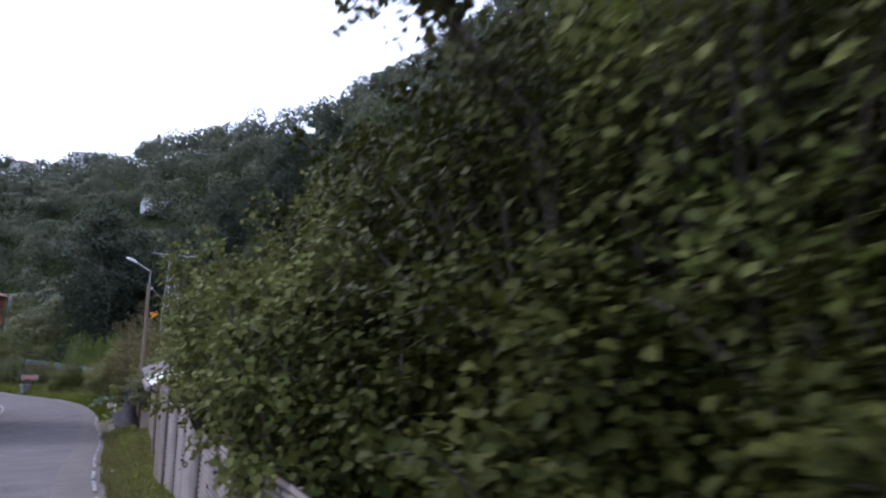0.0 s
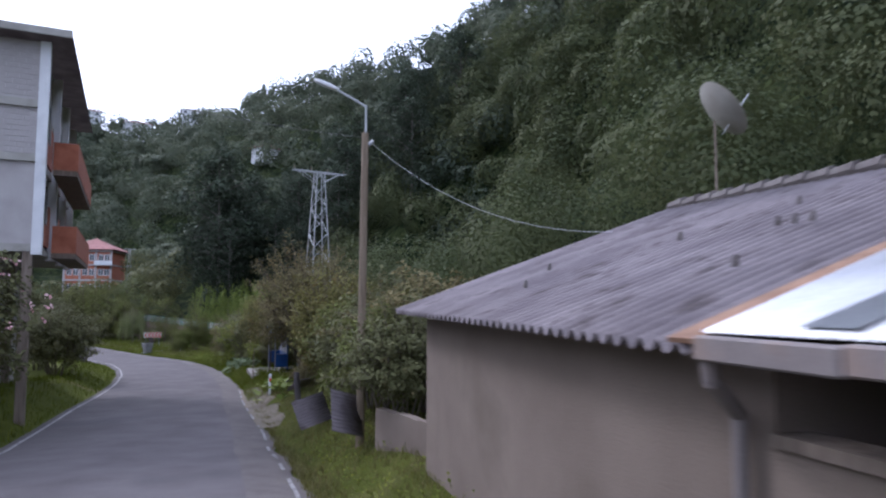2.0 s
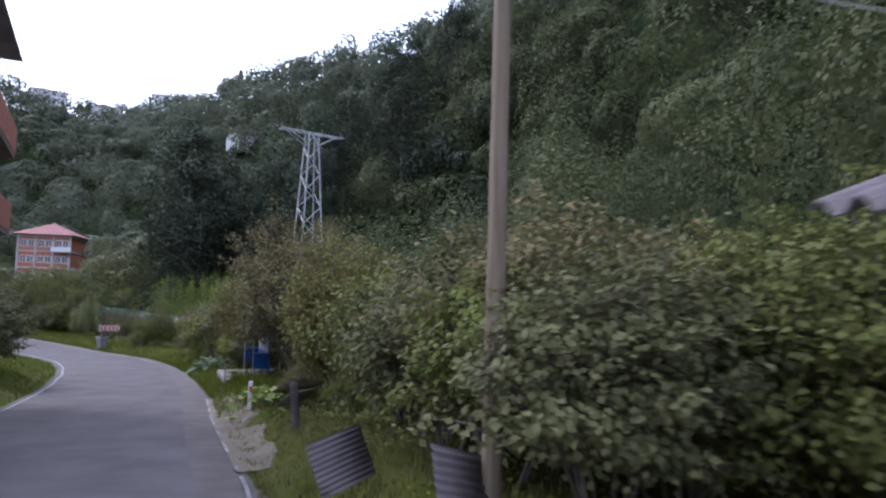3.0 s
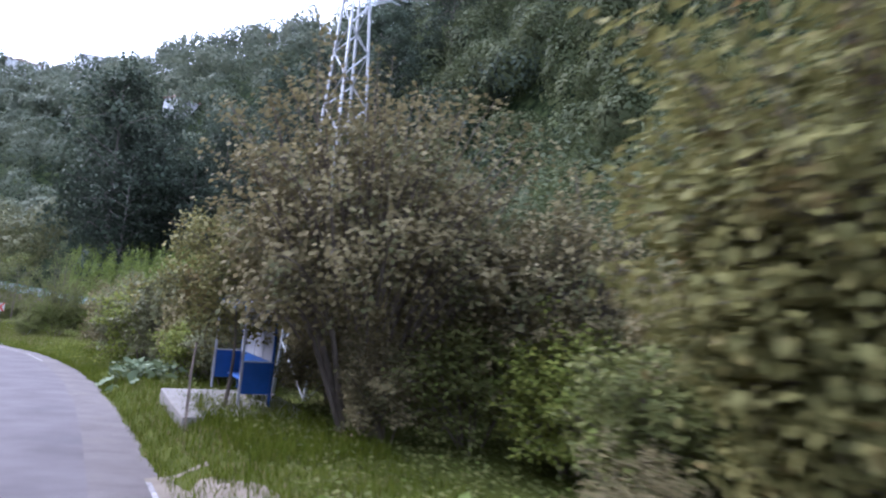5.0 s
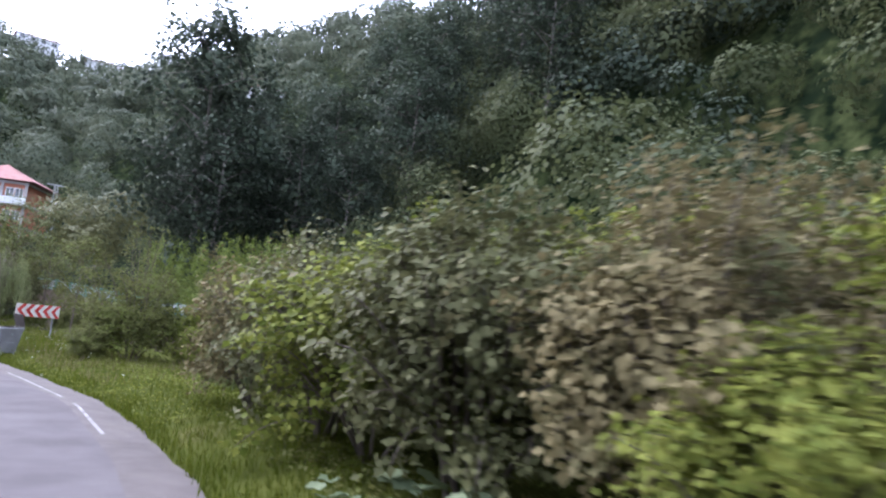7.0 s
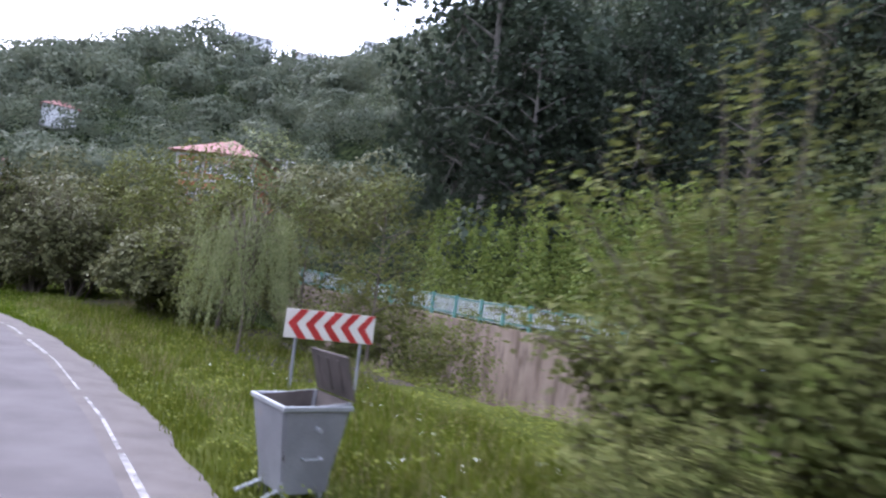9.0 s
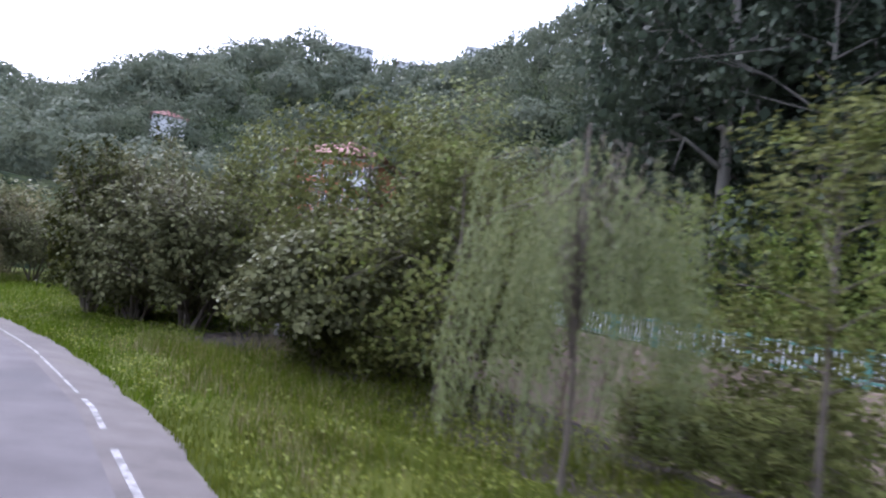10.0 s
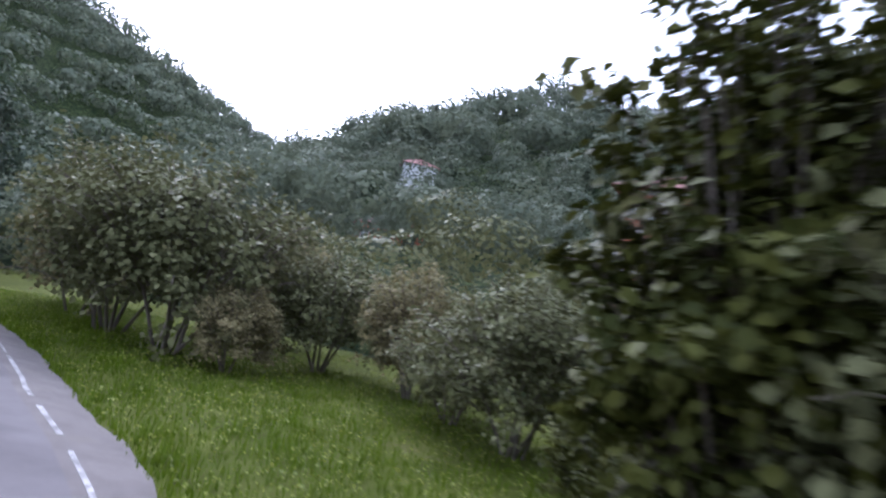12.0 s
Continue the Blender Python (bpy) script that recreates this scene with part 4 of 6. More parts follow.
weeds("low_weeds", 8.5, 16.5, 1.2, 9, 26000, 0.1, OLIVE, "low weeds and leaf litter under the hazels", 41)
weeds("low_weeds", 16.5, 24, 0.1, 8, 44000, 0.07, FRESH, "low leafy weeds on the grassy bank", 42)
weeds("low_weeds", 24, 33, 0.1, 13, 36000, 0.07, FRESH, "low leafy weeds on the lawn", 43)
weeds("low_weeds", 2, 8, 0.5, 3.0, 7000, 0.06, FRESH, "small weeds in the verge", 44)

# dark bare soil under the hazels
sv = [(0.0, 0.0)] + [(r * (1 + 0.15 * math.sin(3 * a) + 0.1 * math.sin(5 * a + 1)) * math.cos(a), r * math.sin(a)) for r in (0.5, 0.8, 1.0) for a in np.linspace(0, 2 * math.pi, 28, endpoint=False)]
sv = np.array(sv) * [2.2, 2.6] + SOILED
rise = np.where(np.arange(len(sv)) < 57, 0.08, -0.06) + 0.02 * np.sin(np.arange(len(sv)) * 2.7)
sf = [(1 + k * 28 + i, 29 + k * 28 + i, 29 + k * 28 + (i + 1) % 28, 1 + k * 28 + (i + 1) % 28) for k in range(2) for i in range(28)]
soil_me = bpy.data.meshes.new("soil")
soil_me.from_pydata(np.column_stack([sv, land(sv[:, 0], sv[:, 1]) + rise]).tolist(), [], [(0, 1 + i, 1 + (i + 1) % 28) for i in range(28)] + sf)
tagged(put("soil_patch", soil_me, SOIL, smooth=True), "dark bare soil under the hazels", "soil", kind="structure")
dr = np.random.default_rng(47)
n = 900
x, y = SOILED[0] + dr.normal(size=n) * 1.0, SOILED[1] + dr.normal(size=n) * 1.15
V, F = leaves(np.stack([x, y, land(x, y) + dr.uniform(0.07, 0.13, n)], 1), dr.normal(size=(n, 3)) * 0.4 + [0, 0, 1], 0.075, dr, 0.7, round_leaf=False)
tagged(put("leaf_litter", mesh_np("litter", V, F), BARK), "dead brown leaves on the bare soil", "leaf litter", kind="stuff")
n = 500
x, y = SOILED[0] + 0.9 + dr.normal(size=n) * 0.7, SOILED[1] - 1.6 + dr.normal(size=n) * 0.6
V, F = blades(n, x, y, land(x, y), 0.45, 0.007, dr, 0.8)
tagged(put("dry_stalks", mesh_np("stalks", V, F), DRYGRASS), "dry brown stalks at the edge of the soil", "grass", kind="stuff")

# ---- woods ----
def wood(name, trees, per, facet, material, label, seed, conifers=0.15, aspect=0.8):
    """Many trees as one mesh of leaf clumps; trees: rows of x, y, height, radius."""
    rng = np.random.default_rng(seed)
    t = np.asarray(trees)
    z0 = land(t[:, 0], t[:, 1])
    P, N, W = [], [], []
    for (x, y, h, r), z in zip(t, z0):
        p, d, out = lumpy(per, rng, 20, -0.75, 0.7, 0.36, True)
        if rng.random() < conifers:
            u = rng.random(len(p)) ** 0.8
            a = rng.uniform(0, 2 * np.pi, len(p))
            rad = r * 0.6 * (1 - u) * (0.8 + 0.3 * np.sin(u * 40))
            q = np.stack([np.cos(a) * rad, np.sin(a) * rad, h * (0.15 + 0.88 * u)], 1)
            d = np.stack([np.cos(a), np.sin(a), 0.4 + 0 * a], 1)
            out = d
        else:
            q = p * [r, r, h * 0.42] * rng.uniform(0.88, 1.05, len(p))[:, None] + [0, 0, h * 0.6]
        P.append(q + [x, y, z])
        N.append(d)
        W.append(out)
    P, N, W = np.concatenate(P), np.concatenate(N), np.concatenate(W)
    V, F = leaves(P, N * 0.5 + W * 0.5 + rng.normal(size=N.shape) * 0.25 + [0, 0, 0.3], facet, rng, aspect, 0.1, False)
    me = soften(mesh_np(name, V, F), W + N * 0.35 + rng.normal(size=N.shape) * 0.14 + [0, 0, 0.2], 4)
    return tagged(put(name, me, material), label, "woodland", kind="stuff")


fr = np.random.default_rng(77)


def scatter(x0, x1, y0, y1, step, h, r):
    gx_, gy_ = np.meshgrid(np.arange(x0, x1, step), np.arange(y0, y1, step))
    q = np.stack([gx_.ravel(), gy_.ravel()], 1) + fr.uniform(-0.45, 0.45, (gx_.size, 2)) * step
    return [(x, y, fr.uniform(*h), fr.uniform(*r)) for x, y in q]


near_h = [t for t in scatter(16, 58, -20, 112, 5.4, (6, 12), (2.6, 4.4)) if not (t[1] > 86 and t[0] < 40)] + scatter(46, 62, 112, 152, 5.4, (7, 12), (3, 4.6))
near_w = np.array([t[:2] for t in scatter(19, 48, 78, 127, 4.4, (5, 8), (2.6, 4))])
dn, _ = wall_side(near_w[:, 0], near_w[:, 1])
near_h += [(x, y, fr.uniform(6, 9.5), fr.uniform(2.8, 3.8)) for (x, y), q in zip(near_w, dn) if (q > 4 and x > 19) or q < -7 or x > 21]
wood("hillside_woodland", [t for t in near_h if t[0] < 24 and t[1] < 62], 2600, 0.19, NEARWOODS, "leafy trees behind the roadside orchard", 16, 0.0)
near_h = [t for t in near_h if not (t[0] < 24 and t[1] < 62)]
wood("hillside_woodland", [t for t in near_h if t[0] < 31], 1700, 0.25, NEARWOODS, "dense green broadleaf trees at the foot of the hill", 15, 0.0)
near_h = [t for t in near_h if t[0] >= 31]
wood("hillside_woodland", near_h, 1000, 0.38, NEARWOODS, "dense green broadleaf woodland on the hillside", 5, 0.05)
rest = scatter(57, 95, -45, 160, 6.5, (7, 12), (3.5, 5.2)) + [t for t in scatter(24, 90, 150, 300, 7.0, (7, 12), (3.6, 5.6)) if not (t[0] < 44 and t[1] < 175)]
wood("hillside_woodland", rest, 330, 0.8, HAZYWOODS, "dense green broadleaf woodland on the hillside", 6, 0.1)
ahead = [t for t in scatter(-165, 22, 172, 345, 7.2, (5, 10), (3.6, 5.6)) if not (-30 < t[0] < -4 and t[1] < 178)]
wood("far_woodland", [t for t in ahead if t[1] < 235], 560, 0.55, HAZYWOODS, "green woodland and orchards on the far slope", 17, 0.06)
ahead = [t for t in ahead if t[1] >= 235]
wood("far_woodland", ahead, 300, 0.85, HAZYWOODS, "green woodland and orchards on the far slope", 7, 0.06)
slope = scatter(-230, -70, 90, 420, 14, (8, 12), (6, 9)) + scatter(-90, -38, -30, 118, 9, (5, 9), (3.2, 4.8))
wood("slope_woodland", slope, 360, 0.95, HAZYWOODS, "green woodland on the lower mountain slope", 18, 0.0)
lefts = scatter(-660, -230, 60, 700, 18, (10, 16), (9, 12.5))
wood("mountain_woodland", lefts, 120, 2.7, HAZYWOODS, "haze-pale green woodland on the steep mountain", 8, 0.0)
BIGTREE = tree_parts(171, 15, 5.0, 0.1, 9000, 0.32, WOODS, BARK, limbs=20, trunk=0.25)
for x, y, s_ in ((-60, 140, 0.95), (-66, 150, 1.0)):
    plant("tree", "tall dense dark-leaved tree beyond the hazels", "tree", BIGTREE, (x, y, landz(x, y) - 0.2), x, s_, "trees beyond the bend")

# the dark wood on the spur beyond the creek: single trees
SPUR = [tree_parts(141 + i, 21, 4.6, 0.22, 7000, 0.38, WOODS, PALEBARK, limbs=22, trunk=0.26, sparse=0.1) for i in range(3)]
spots = [(8.0, 119, 0.85), (6.6, 124.5, 1.4), (9.5, 127.5, 1.05), (6.8, 135.5, 1.0), (15, 121, 0.82), (20, 129, 0.8), (13, 137, 1.1), (27, 123, 1.0), (24, 116.5, 0.85), (32, 131, 1.0), (36, 119, 1.0), (21, 141, 0.8), (30, 143, 1.0), (9, 146, 1.0), (41, 127, 0.95), (34, 110, 0.9), (44, 114, 0.95), (43, 138, 1.0), (12, 129, 0.8), (18, 114.5, 0.7)]
for i, (x, y, s) in enumerate(spots):
    plant("woodland_tree", "tall dark-leaved tree with a pale trunk at the wood's edge", "tree", SPUR[i % 3], (x, y, landz(x, y) - 0.2), i * 73, s, "trees of the dark wood")
valley = scatter(0, 32, 146, 176, 6.0, (5, 8), (2.8, 4))
wood("valley_trees", valley, 350, 0.6, HAZYWOODS, "green trees in the side valley", 19, 0.0)
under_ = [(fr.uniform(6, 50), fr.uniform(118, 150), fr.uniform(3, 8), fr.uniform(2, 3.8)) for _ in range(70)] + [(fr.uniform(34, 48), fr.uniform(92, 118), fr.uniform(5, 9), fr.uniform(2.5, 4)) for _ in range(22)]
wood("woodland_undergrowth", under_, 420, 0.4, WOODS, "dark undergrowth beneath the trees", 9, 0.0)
midl = [(x, y, h, r) for x, y, h, r in ((-13.6, 130, 7.5, 2.0), (-11, 124, 4.5, 2.6), (-4.5, 135, 8, 3.5), (-13, 140, 4.5, 3.4), (-1, 137, 8, 3.5), (-19, 148, 5, 3.6), (1, 147, 9, 4), (-6, 128, 5, 3), (-1.5, 131, 6.5, 3), (-14, 134, 4.5, 3), (-4, 140, 8, 4), (-21, 142, 5, 3.6), (-30, 146, 7, 4), (-12, 150, 4, 3.5), (-27, 154, 6, 4.5), (-38, 152, 7, 4), (-48, 158, 8, 5), (-6, 160, 7, 4), (-34, 168, 7, 4))]
wood("orchard_trees", midl, 900, 0.35, HAZEL, "mixed orchard trees beyond the bend", 10, 0.0)


# ---- house with the corrugated roof ----
def corrugated(w, l, pitch, amp, wave="x", thick=0.0, seg=8, rows=2):
    """A corrugated sheet, w along its waves' run and l across, corner at the origin, flat in xy."""
    n = max(8, int(w / pitch * seg))
    u = np.linspace(0, w, n)
    z = amp * np.sin(u / pitch * 2 * np.pi)
    vs = []
    for k, q in enumerate(np.linspace(0, l, rows)):
        vs.append(np.stack([u, np.full(n, q), z], 1))
    V = np.concatenate(vs)
    i = np.arange(n * rows).reshape(rows, n)
    F = np.stack([i[:-1, :-1], i[:-1, 1:], i[1:, 1:], i[1:, :-1]], -1).reshape(-1, 4)
    if thick:
        V2 = V - [0, 0, thick]
        m = len(V)
        G = F[:, ::-1] + m
        e0 = np.stack([i[0, :-1], i[0, :-1] + m, i[0, 1:] + m, i[0, 1:]], -1)
        e1 = np.stack([i[-1, :-1], i[-1, 1:], i[-1, 1:] + m, i[-1, :-1] + m], -1)
        V, F = np.concatenate([V, V2]), np.concatenate([F, G, e0, e1])
    return V, F


house = thing("house", "low plastered house with a grey corrugated roof beside the road", "house", (3.46, 22.22, 2.33), -95.04)
# local x runs along the eave towards the walk's start, y away from the road, z up from the eave
part("wall", boxed(0.35, 0.42, -2.75, 7.4, 0.67, -0.12), PLASTER, house, "grey-beige plastered front wall")
part("wall", boxed(0.35, 0.67, -2.75, 0.6, 11.4, 0.05), PLASTER, house)
gb = bmesh.new()
gv = [gb.verts.new(p) for p in ((0.35, 0.42, 0.03), (0.35, 5.1, 1.74), (0.35, 10.6, 0.12), (0.6, 0.42, 0.03), (0.6, 5.1, 1.74), (0.6, 10.6, 0.15))]
for f in ((0, 1, 2), (5, 4, 3), (0, 3, 4, 1), (1, 4, 5, 2), (2, 5, 3, 0)):
    gb.faces.new([gv[i] for i in f])
part("gable", gb, PLASTER, house)
part("wall", boxed(7.15, 0.67, -2.75, 7.4, 4.9, -0.1), PLASTER, house)
PITCH, RIDGE = 0.36, 5.1
V, F = corrugated(7.2, RIDGE, 0.177, 0.038, thick=0.012, rows=5)
V[:, 2] += V[:, 1] * PITCH - V[:, 0] * 0.012
V[:, 2] += 0.02 * np.sin(V[:, 0] * 1.1) * np.sin(V[:, 1] * 1.3)
put("roof", mesh_np("roof", V, F), FIBRE, house, "grey weathered fibre-cement corrugated roof", True)
V, F = corrugated(7.2, 5.6, 0.177, 0.038, thick=0.012)
V[:, 2] = V[:, 2] - V[:, 1] * 0.3 + RIDGE * PITCH
V[:, 1] += RIDGE
put("rear_roof", mesh_np("roof", V, F), FIBRE, house, smooth=True)
# dark ridge tiles whose upper edge is scalloped
for i in range(31):
    rc = bmesh.new()
    zr = RIDGE * PITCH - i * 0.0046
    bar(rc, (i * 0.385 - 0.02, RIDGE, zr + 0.03), (i * 0.385 + 0.4, RIDGE, zr + 0.05), 0.1, 0.125, 8)
    part("ridge_tile", rc, ROOFDARK, house)
fo = part("roof_flashing", boxed(0, 0, 0, 0.26, 4.9, 0.03), RUST, house, "rusty strip along the roof's edge")
fo.matrix_local = pose(7.06, 0.0, -0.06, math.degrees(math.atan(PITCH)))
for k, (x_, y_) in enumerate([(2.2, 1.6), (3.9, 2.4), (5.3, 2.45), (5.5, 2.45), (5.7, 2.45), (4.6, 3.4), (3.0, 0.9), (6.2, 1.2)]):
    hk = rod((x_, y_, y_ * PITCH + 0.0), (x_ + 0.02, y_, y_ * PITCH + 0.09), 0.03, 0.018, seg=6)
    part("roof_hook", hk, ROOFDARK, house)
# lean-to: bright sheets at the eave, older grey and rusty sheets above
PORCH = 4.55


def porch_z(x_, y_):
    return y_ * 0.36 + (x_ - 7.35) * 0.012


for nm, y0, y1, m_, lab in (("porch_roof", 0.0, 1.5, BRIGHTZINC, "bright new zinc sheets at the eave"), ("porch_roof", 1.44, 3.3, ZINC, "dull grey zinc sheets"), ("porch_roof", 3.24, 5.05, ZINC, "old rust-stained zinc sheets")):
    V, F = corrugated(PORCH, y1 - y0, 0.076, 0.008, thick=0.006)
    V += [7.35, y0, 0.012 if y0 == 0 else 0.0]
    V[:, 2] += porch_z(V[:, 0], V[:, 1])
    put(nm, mesh_np(nm, V, F), m_, house, lab, True)
sg_ = bmesh.new()
for x_, y_, w_, l_ in ((7.95, 0.06, 0.3, 1.4),):
    q_ = [sg_.verts.new((a_, b_, porch_z(a_, b_) + 0.03)) for a_, b_ in ((x_, y_), (x_ + w_, y_), (x_ + w_ + 0.25, y_ + l_), (x_ + 0.15, y_ + l_))]
    sg_.faces.new(q_)
bmesh.ops.solidify(sg_, geom=sg_.faces[:], thickness=-0.006)
part("roof_patch", sg_, STEEL, house, "dull grey sheet laid over the bright ones")
for x_ in (9.3, 10.6):
    sm = part("roof_seam", boxed(0, 0.04, 0.022, 0.03, 1.55, 0.034), STEEL, house, "lapped seam of the sheets")
    sm.matrix_local = pose(x_, 0, porch_z(x_, 0), math.degrees(math.atan(0.36)))
for i in range(5):
    x_ = 7.4 + i * 0.91
    gt = part("gutter", boxed(0, -0.1, -0.125, 0.9, -0.01, 0.005, bevel=0.012), ZINC, house, "dull grey sheet-metal gutter")
    gt.location = (x_, 0, porch_z(x_, 0) - 0.01)
part("porch_wall", boxed(7.4, 0.42, -2.75, 10.55, 0.62, -0.6), PLASTER, house, "grey-beige plastered half wall")
part("porch_sill", boxed(7.4, 0.38, -0.6, 10.55, 0.66, -0.53), OLDWOOD, house, "brown weathered wooden sill")
# the porch's deep shade is put into this wall's near-black colour
part("porch_back", boxed(7.4, 1.9, -2.75, 11.8, 2.05, 0.55), DARK, house, "board wall coloured near-black for the porch's shade")
for x_ in (8.5, 9.6, 10.56):
    part("porch_post", boxed(x_, 0.46, -0.53 if x_ < 10 else -2.75, x_ + 0.11, 0.58, 0.05), OLDWOOD, house)
part("porch_side", boxed(11.7, 0.6, -2.75, 11.82, 3.05, 0.1), OLDWOOD, house)
for i in range(5):
    part("door_board", boxed(10.7 + i * 0.2, 0.62, -2.6, 10.89 + i * 0.2, 0.66 + 0.006 * (i % 2), -0.75), RUST if i % 2 else OLDWOOD, house, "reddish-brown weathered door board")
dp = bmesh.new()
for a, b in (((7.45, -0.04, -0.1), (7.42, 0.0, -0.24)), ((7.42, 0.0, -0.24), (7.22, 0.34, -0.46)), ((7.22, 0.34, -0.46), (7.22, 0.35, -2.6))):
    bar(dp, a, b, 0.045, seg=10)
part("drainpipe", dp, ZINC, house, "grey zinc drainpipe")
part("chimney", boxed(7.2, 2.55, 0.6, 7.65, 3.0, 1.95, bevel=0.015), OLDWOOD, house, "brown brick chimney stack")
part("chimney_collar", boxed(7.13, 2.48, 0.7, 7.72, 3.07, 1.1, bevel=0.02), RUST, house, "rusty sheet collar round the chimney")
part("chimney_cap", boxed(7.0, 2.38, 2.11, 7.85, 3.17, 2.13), ZINC, house, "flat metal chimney cap")
for dx in (7.22, 7.59):
    for dy in (2.57, 2.94):
        part("cap_leg", boxed(dx, dy, 1.95, dx + 0.04, dy + 0.04, 2.11), ZINC, house)

# satellite dish behind the ridge
dish = thing("satellite_dish", "large pale satellite dish on a mast behind the roof", "satellite dish", (10.4, 22.6, 2.0))
part("mast", rod((0, 0, -2.5), (0, 0, 4.2), 0.025, seg=8), OLDWOOD, dish)
dv, df, nr_, na = [], [], 6, 22
for i in range(nr_ + 1):
    for j in range(na):
        r_ = 0.6 * i / nr_
        a = j * 2 * np.pi / na
        dv.append((r_ * math.cos(a), r_ * math.sin(a) * 1.08, 0.35 * r_ * r_))
for i in range(nr_):
    for j in range(na):
        df.append((i * na + j, (i + 1) * na + j, (i + 1) * na + (j + 1) % na, i * na + (j + 1) % na))
dm = put("reflector", mesh_np("dish", dv, df), CONCRETE, dish, smooth=True)
dm.matrix_local = look((0, -0.1, 4.35), (-0.75, 0.15, 3.75))
part("feed_arm", rod((0.1, -0.1, 3.9), (0.62, -0.3, 4.75), 0.015), STEEL, dish)

# sheet-metal fence
fence = thing("metal_fence", "fence of weathered corrugated metal sheets along the road", "fence", (2.6, 8.45, 0.0), -92)
x0 = 0.0
for i, (w, top, tilt) in enumerate([(1.5, 2.28, 0.5), (1.55, 2.3, 2.5), (1.6, 2.12, 9), (1.8, 2.05, 2), (1.8, 2.1, 1), (1.8, 2.15, -1), (1.8, 2.2, 1)]):
    V, F = corrugated(1.9, w, 0.085, 0.014, thick=0.003, seg=6)
    V = np.stack([V[:, 1], V[:, 2], -V[:, 0]], 1)
    sh = put("sheet", mesh_np("sheet", V, F), ZINC, fence, "", True)
    sh.matrix_local = Matrix.Translation((x0, 0.02 * (i % 2), top)) @ pose(0, 0, 0, 0, tilt, 0)
    part("fence_post", boxed(x0 - 0.04, 0.06, -0.6, x0 + 0.05, 0.13, top - 0.06), OLDWOOD, fence)
    x0 += w - 0.06
panel = thing("gate_panel", "pale limed board panel beside the sheet-metal fence", "gate", (2.56, 8.5, 0.0), 88)
for i in range(8):
    part("board", boxed(0.02 + i * 0.21, -0.015, 0.15, 0.22 + i * 0.21, 0.015 + 0.004 * (i % 2), 2.48 - 0.02 * (i % 3)), PANELWOOD if i < 5 else OLDWOOD, panel, "" if i < 5 else "bare brown board")
part("rail", boxed(0.0, -0.06, 0.6, 1.68, -0.018, 0.7), OLDWOOD, panel)
part("rail", boxed(0.0, -0.06, 2.1, 1.68, -0.02, 2.2), OLDWOOD, panel)

# low wall and scrap sheets past the house
lw = thing("low_wall", "low plastered garden wall with a chipped top", "wall", (4.2, 22.5, 0.0), 8)
wt = bmesh.new()
cuts = [(0.0, 0.5), (0.32, 0.51), (0.38, 0.48), (0.8, 0.5), (1.2, 0.49), (1.27, 0.45), (1.6, 0.47), (2.08, 0.46)]
ribs = [[wt.verts.new((x_, y_, z_)) for x_, z_ in ((-0.08, -1.2), (0.1, -1.2), (0.1, zt), (-0.08, zt))] for y_, zt in cuts]
for p_, q_ in zip(ribs[:-1], ribs[1:]):
    for j in range(4):
        wt.faces.new((p_[j], p_[(j + 1) % 4], q_[(j + 1) % 4], q_[j]))
wt.faces.new(ribs[0][::-1])
wt.faces.new(ribs[-1])
bmesh.ops.recalc_face_normals(wt, faces=wt.faces[:])
part("wall", wt, PLASTER, lw)
for i, (x, y, rz_, lean, w, hgt) in enumerate([(4.0, 25.85, 25, 24, 0.8, 0.85), (4.5, 30.1, 22, 20, 0.95, 0.75), (4.62, 37.1, 60, 8, 0.6, 1.1), (6.1, 41.6, 30, -52, 0.8, 0.9), (5.9, 38.2, 20, -60, 0.9, 0.9)]):
    sc = thing("scrap_sheet", "rusty corrugated scrap sheet leaning in the grass", "metal sheet", (x, y, landz(x, y) - 0.05), 0, "scrap sheets")
    V, F = corrugated(hgt, w, 0.076, 0.011, thick=0.003, seg=6)
    so = put("sheet", mesh_np("sheet", V, F), FIBRE if i < 3 else ZINC, sc, "", True)
    so.matrix_local = pose(0, 0, 0, 0, (16, -12, 8, 6, -8)[i], rz_) @ pose(-w / 2, 0, hgt, 0, 90 + lean, 90)

# utility pole with street lamp
pole = thing("utility_pole", "brown wooden utility pole", "utility pole", (3.82, 25.63, landz(3.82, 25.63)), 0)
ph = 7.75
part("pole", rod((0, 0, -0.5), (0.03, 0, 6.0 - landz(3.82, 25.63)), 0.092, 0.075, seg=12), POLEWOOD, pole)
part("insulator", rod((0.1, 0, 5.75 - landz(3.82, 25.63)), (0.2, 0, 5.85 - landz(3.82, 25.63)), 0.04, seg=8), STEEL, pole)
lamp = thing("street_lamp", "grey street lamp on an arm at the pole's top", "street lamp", (3.82, 25.63, landz(3.82, 25.63)), 0)
part("arm", rod((0.05, 0.02, ph - 2.2), (0.05, 0.02, ph - 0.7), 0.032, 0.026, seg=8), STEEL, lamp)
part("arm", rod((0.05, 0.02, ph - 0.72), (-0.5, 0.3, ph - 0.35), 0.022, seg=8), STEEL, lamp)
lh = bmesh.new()
bmesh.ops.create_uvsphere(lh, u_segments=14, v_segments=8, radius=1, matrix=Matrix.Translation((-0.72, 0.42, ph - 0.22)) @ Matrix.Rotation(radians(-27), 4, "Z") @ Matrix.Rotation(radians(24), 4, "Y") @ Matrix.Diagonal((0.3, 0.1, 0.06, 1)))
part("head", lh, WHITE, lamp, "pale lamp housing", True)


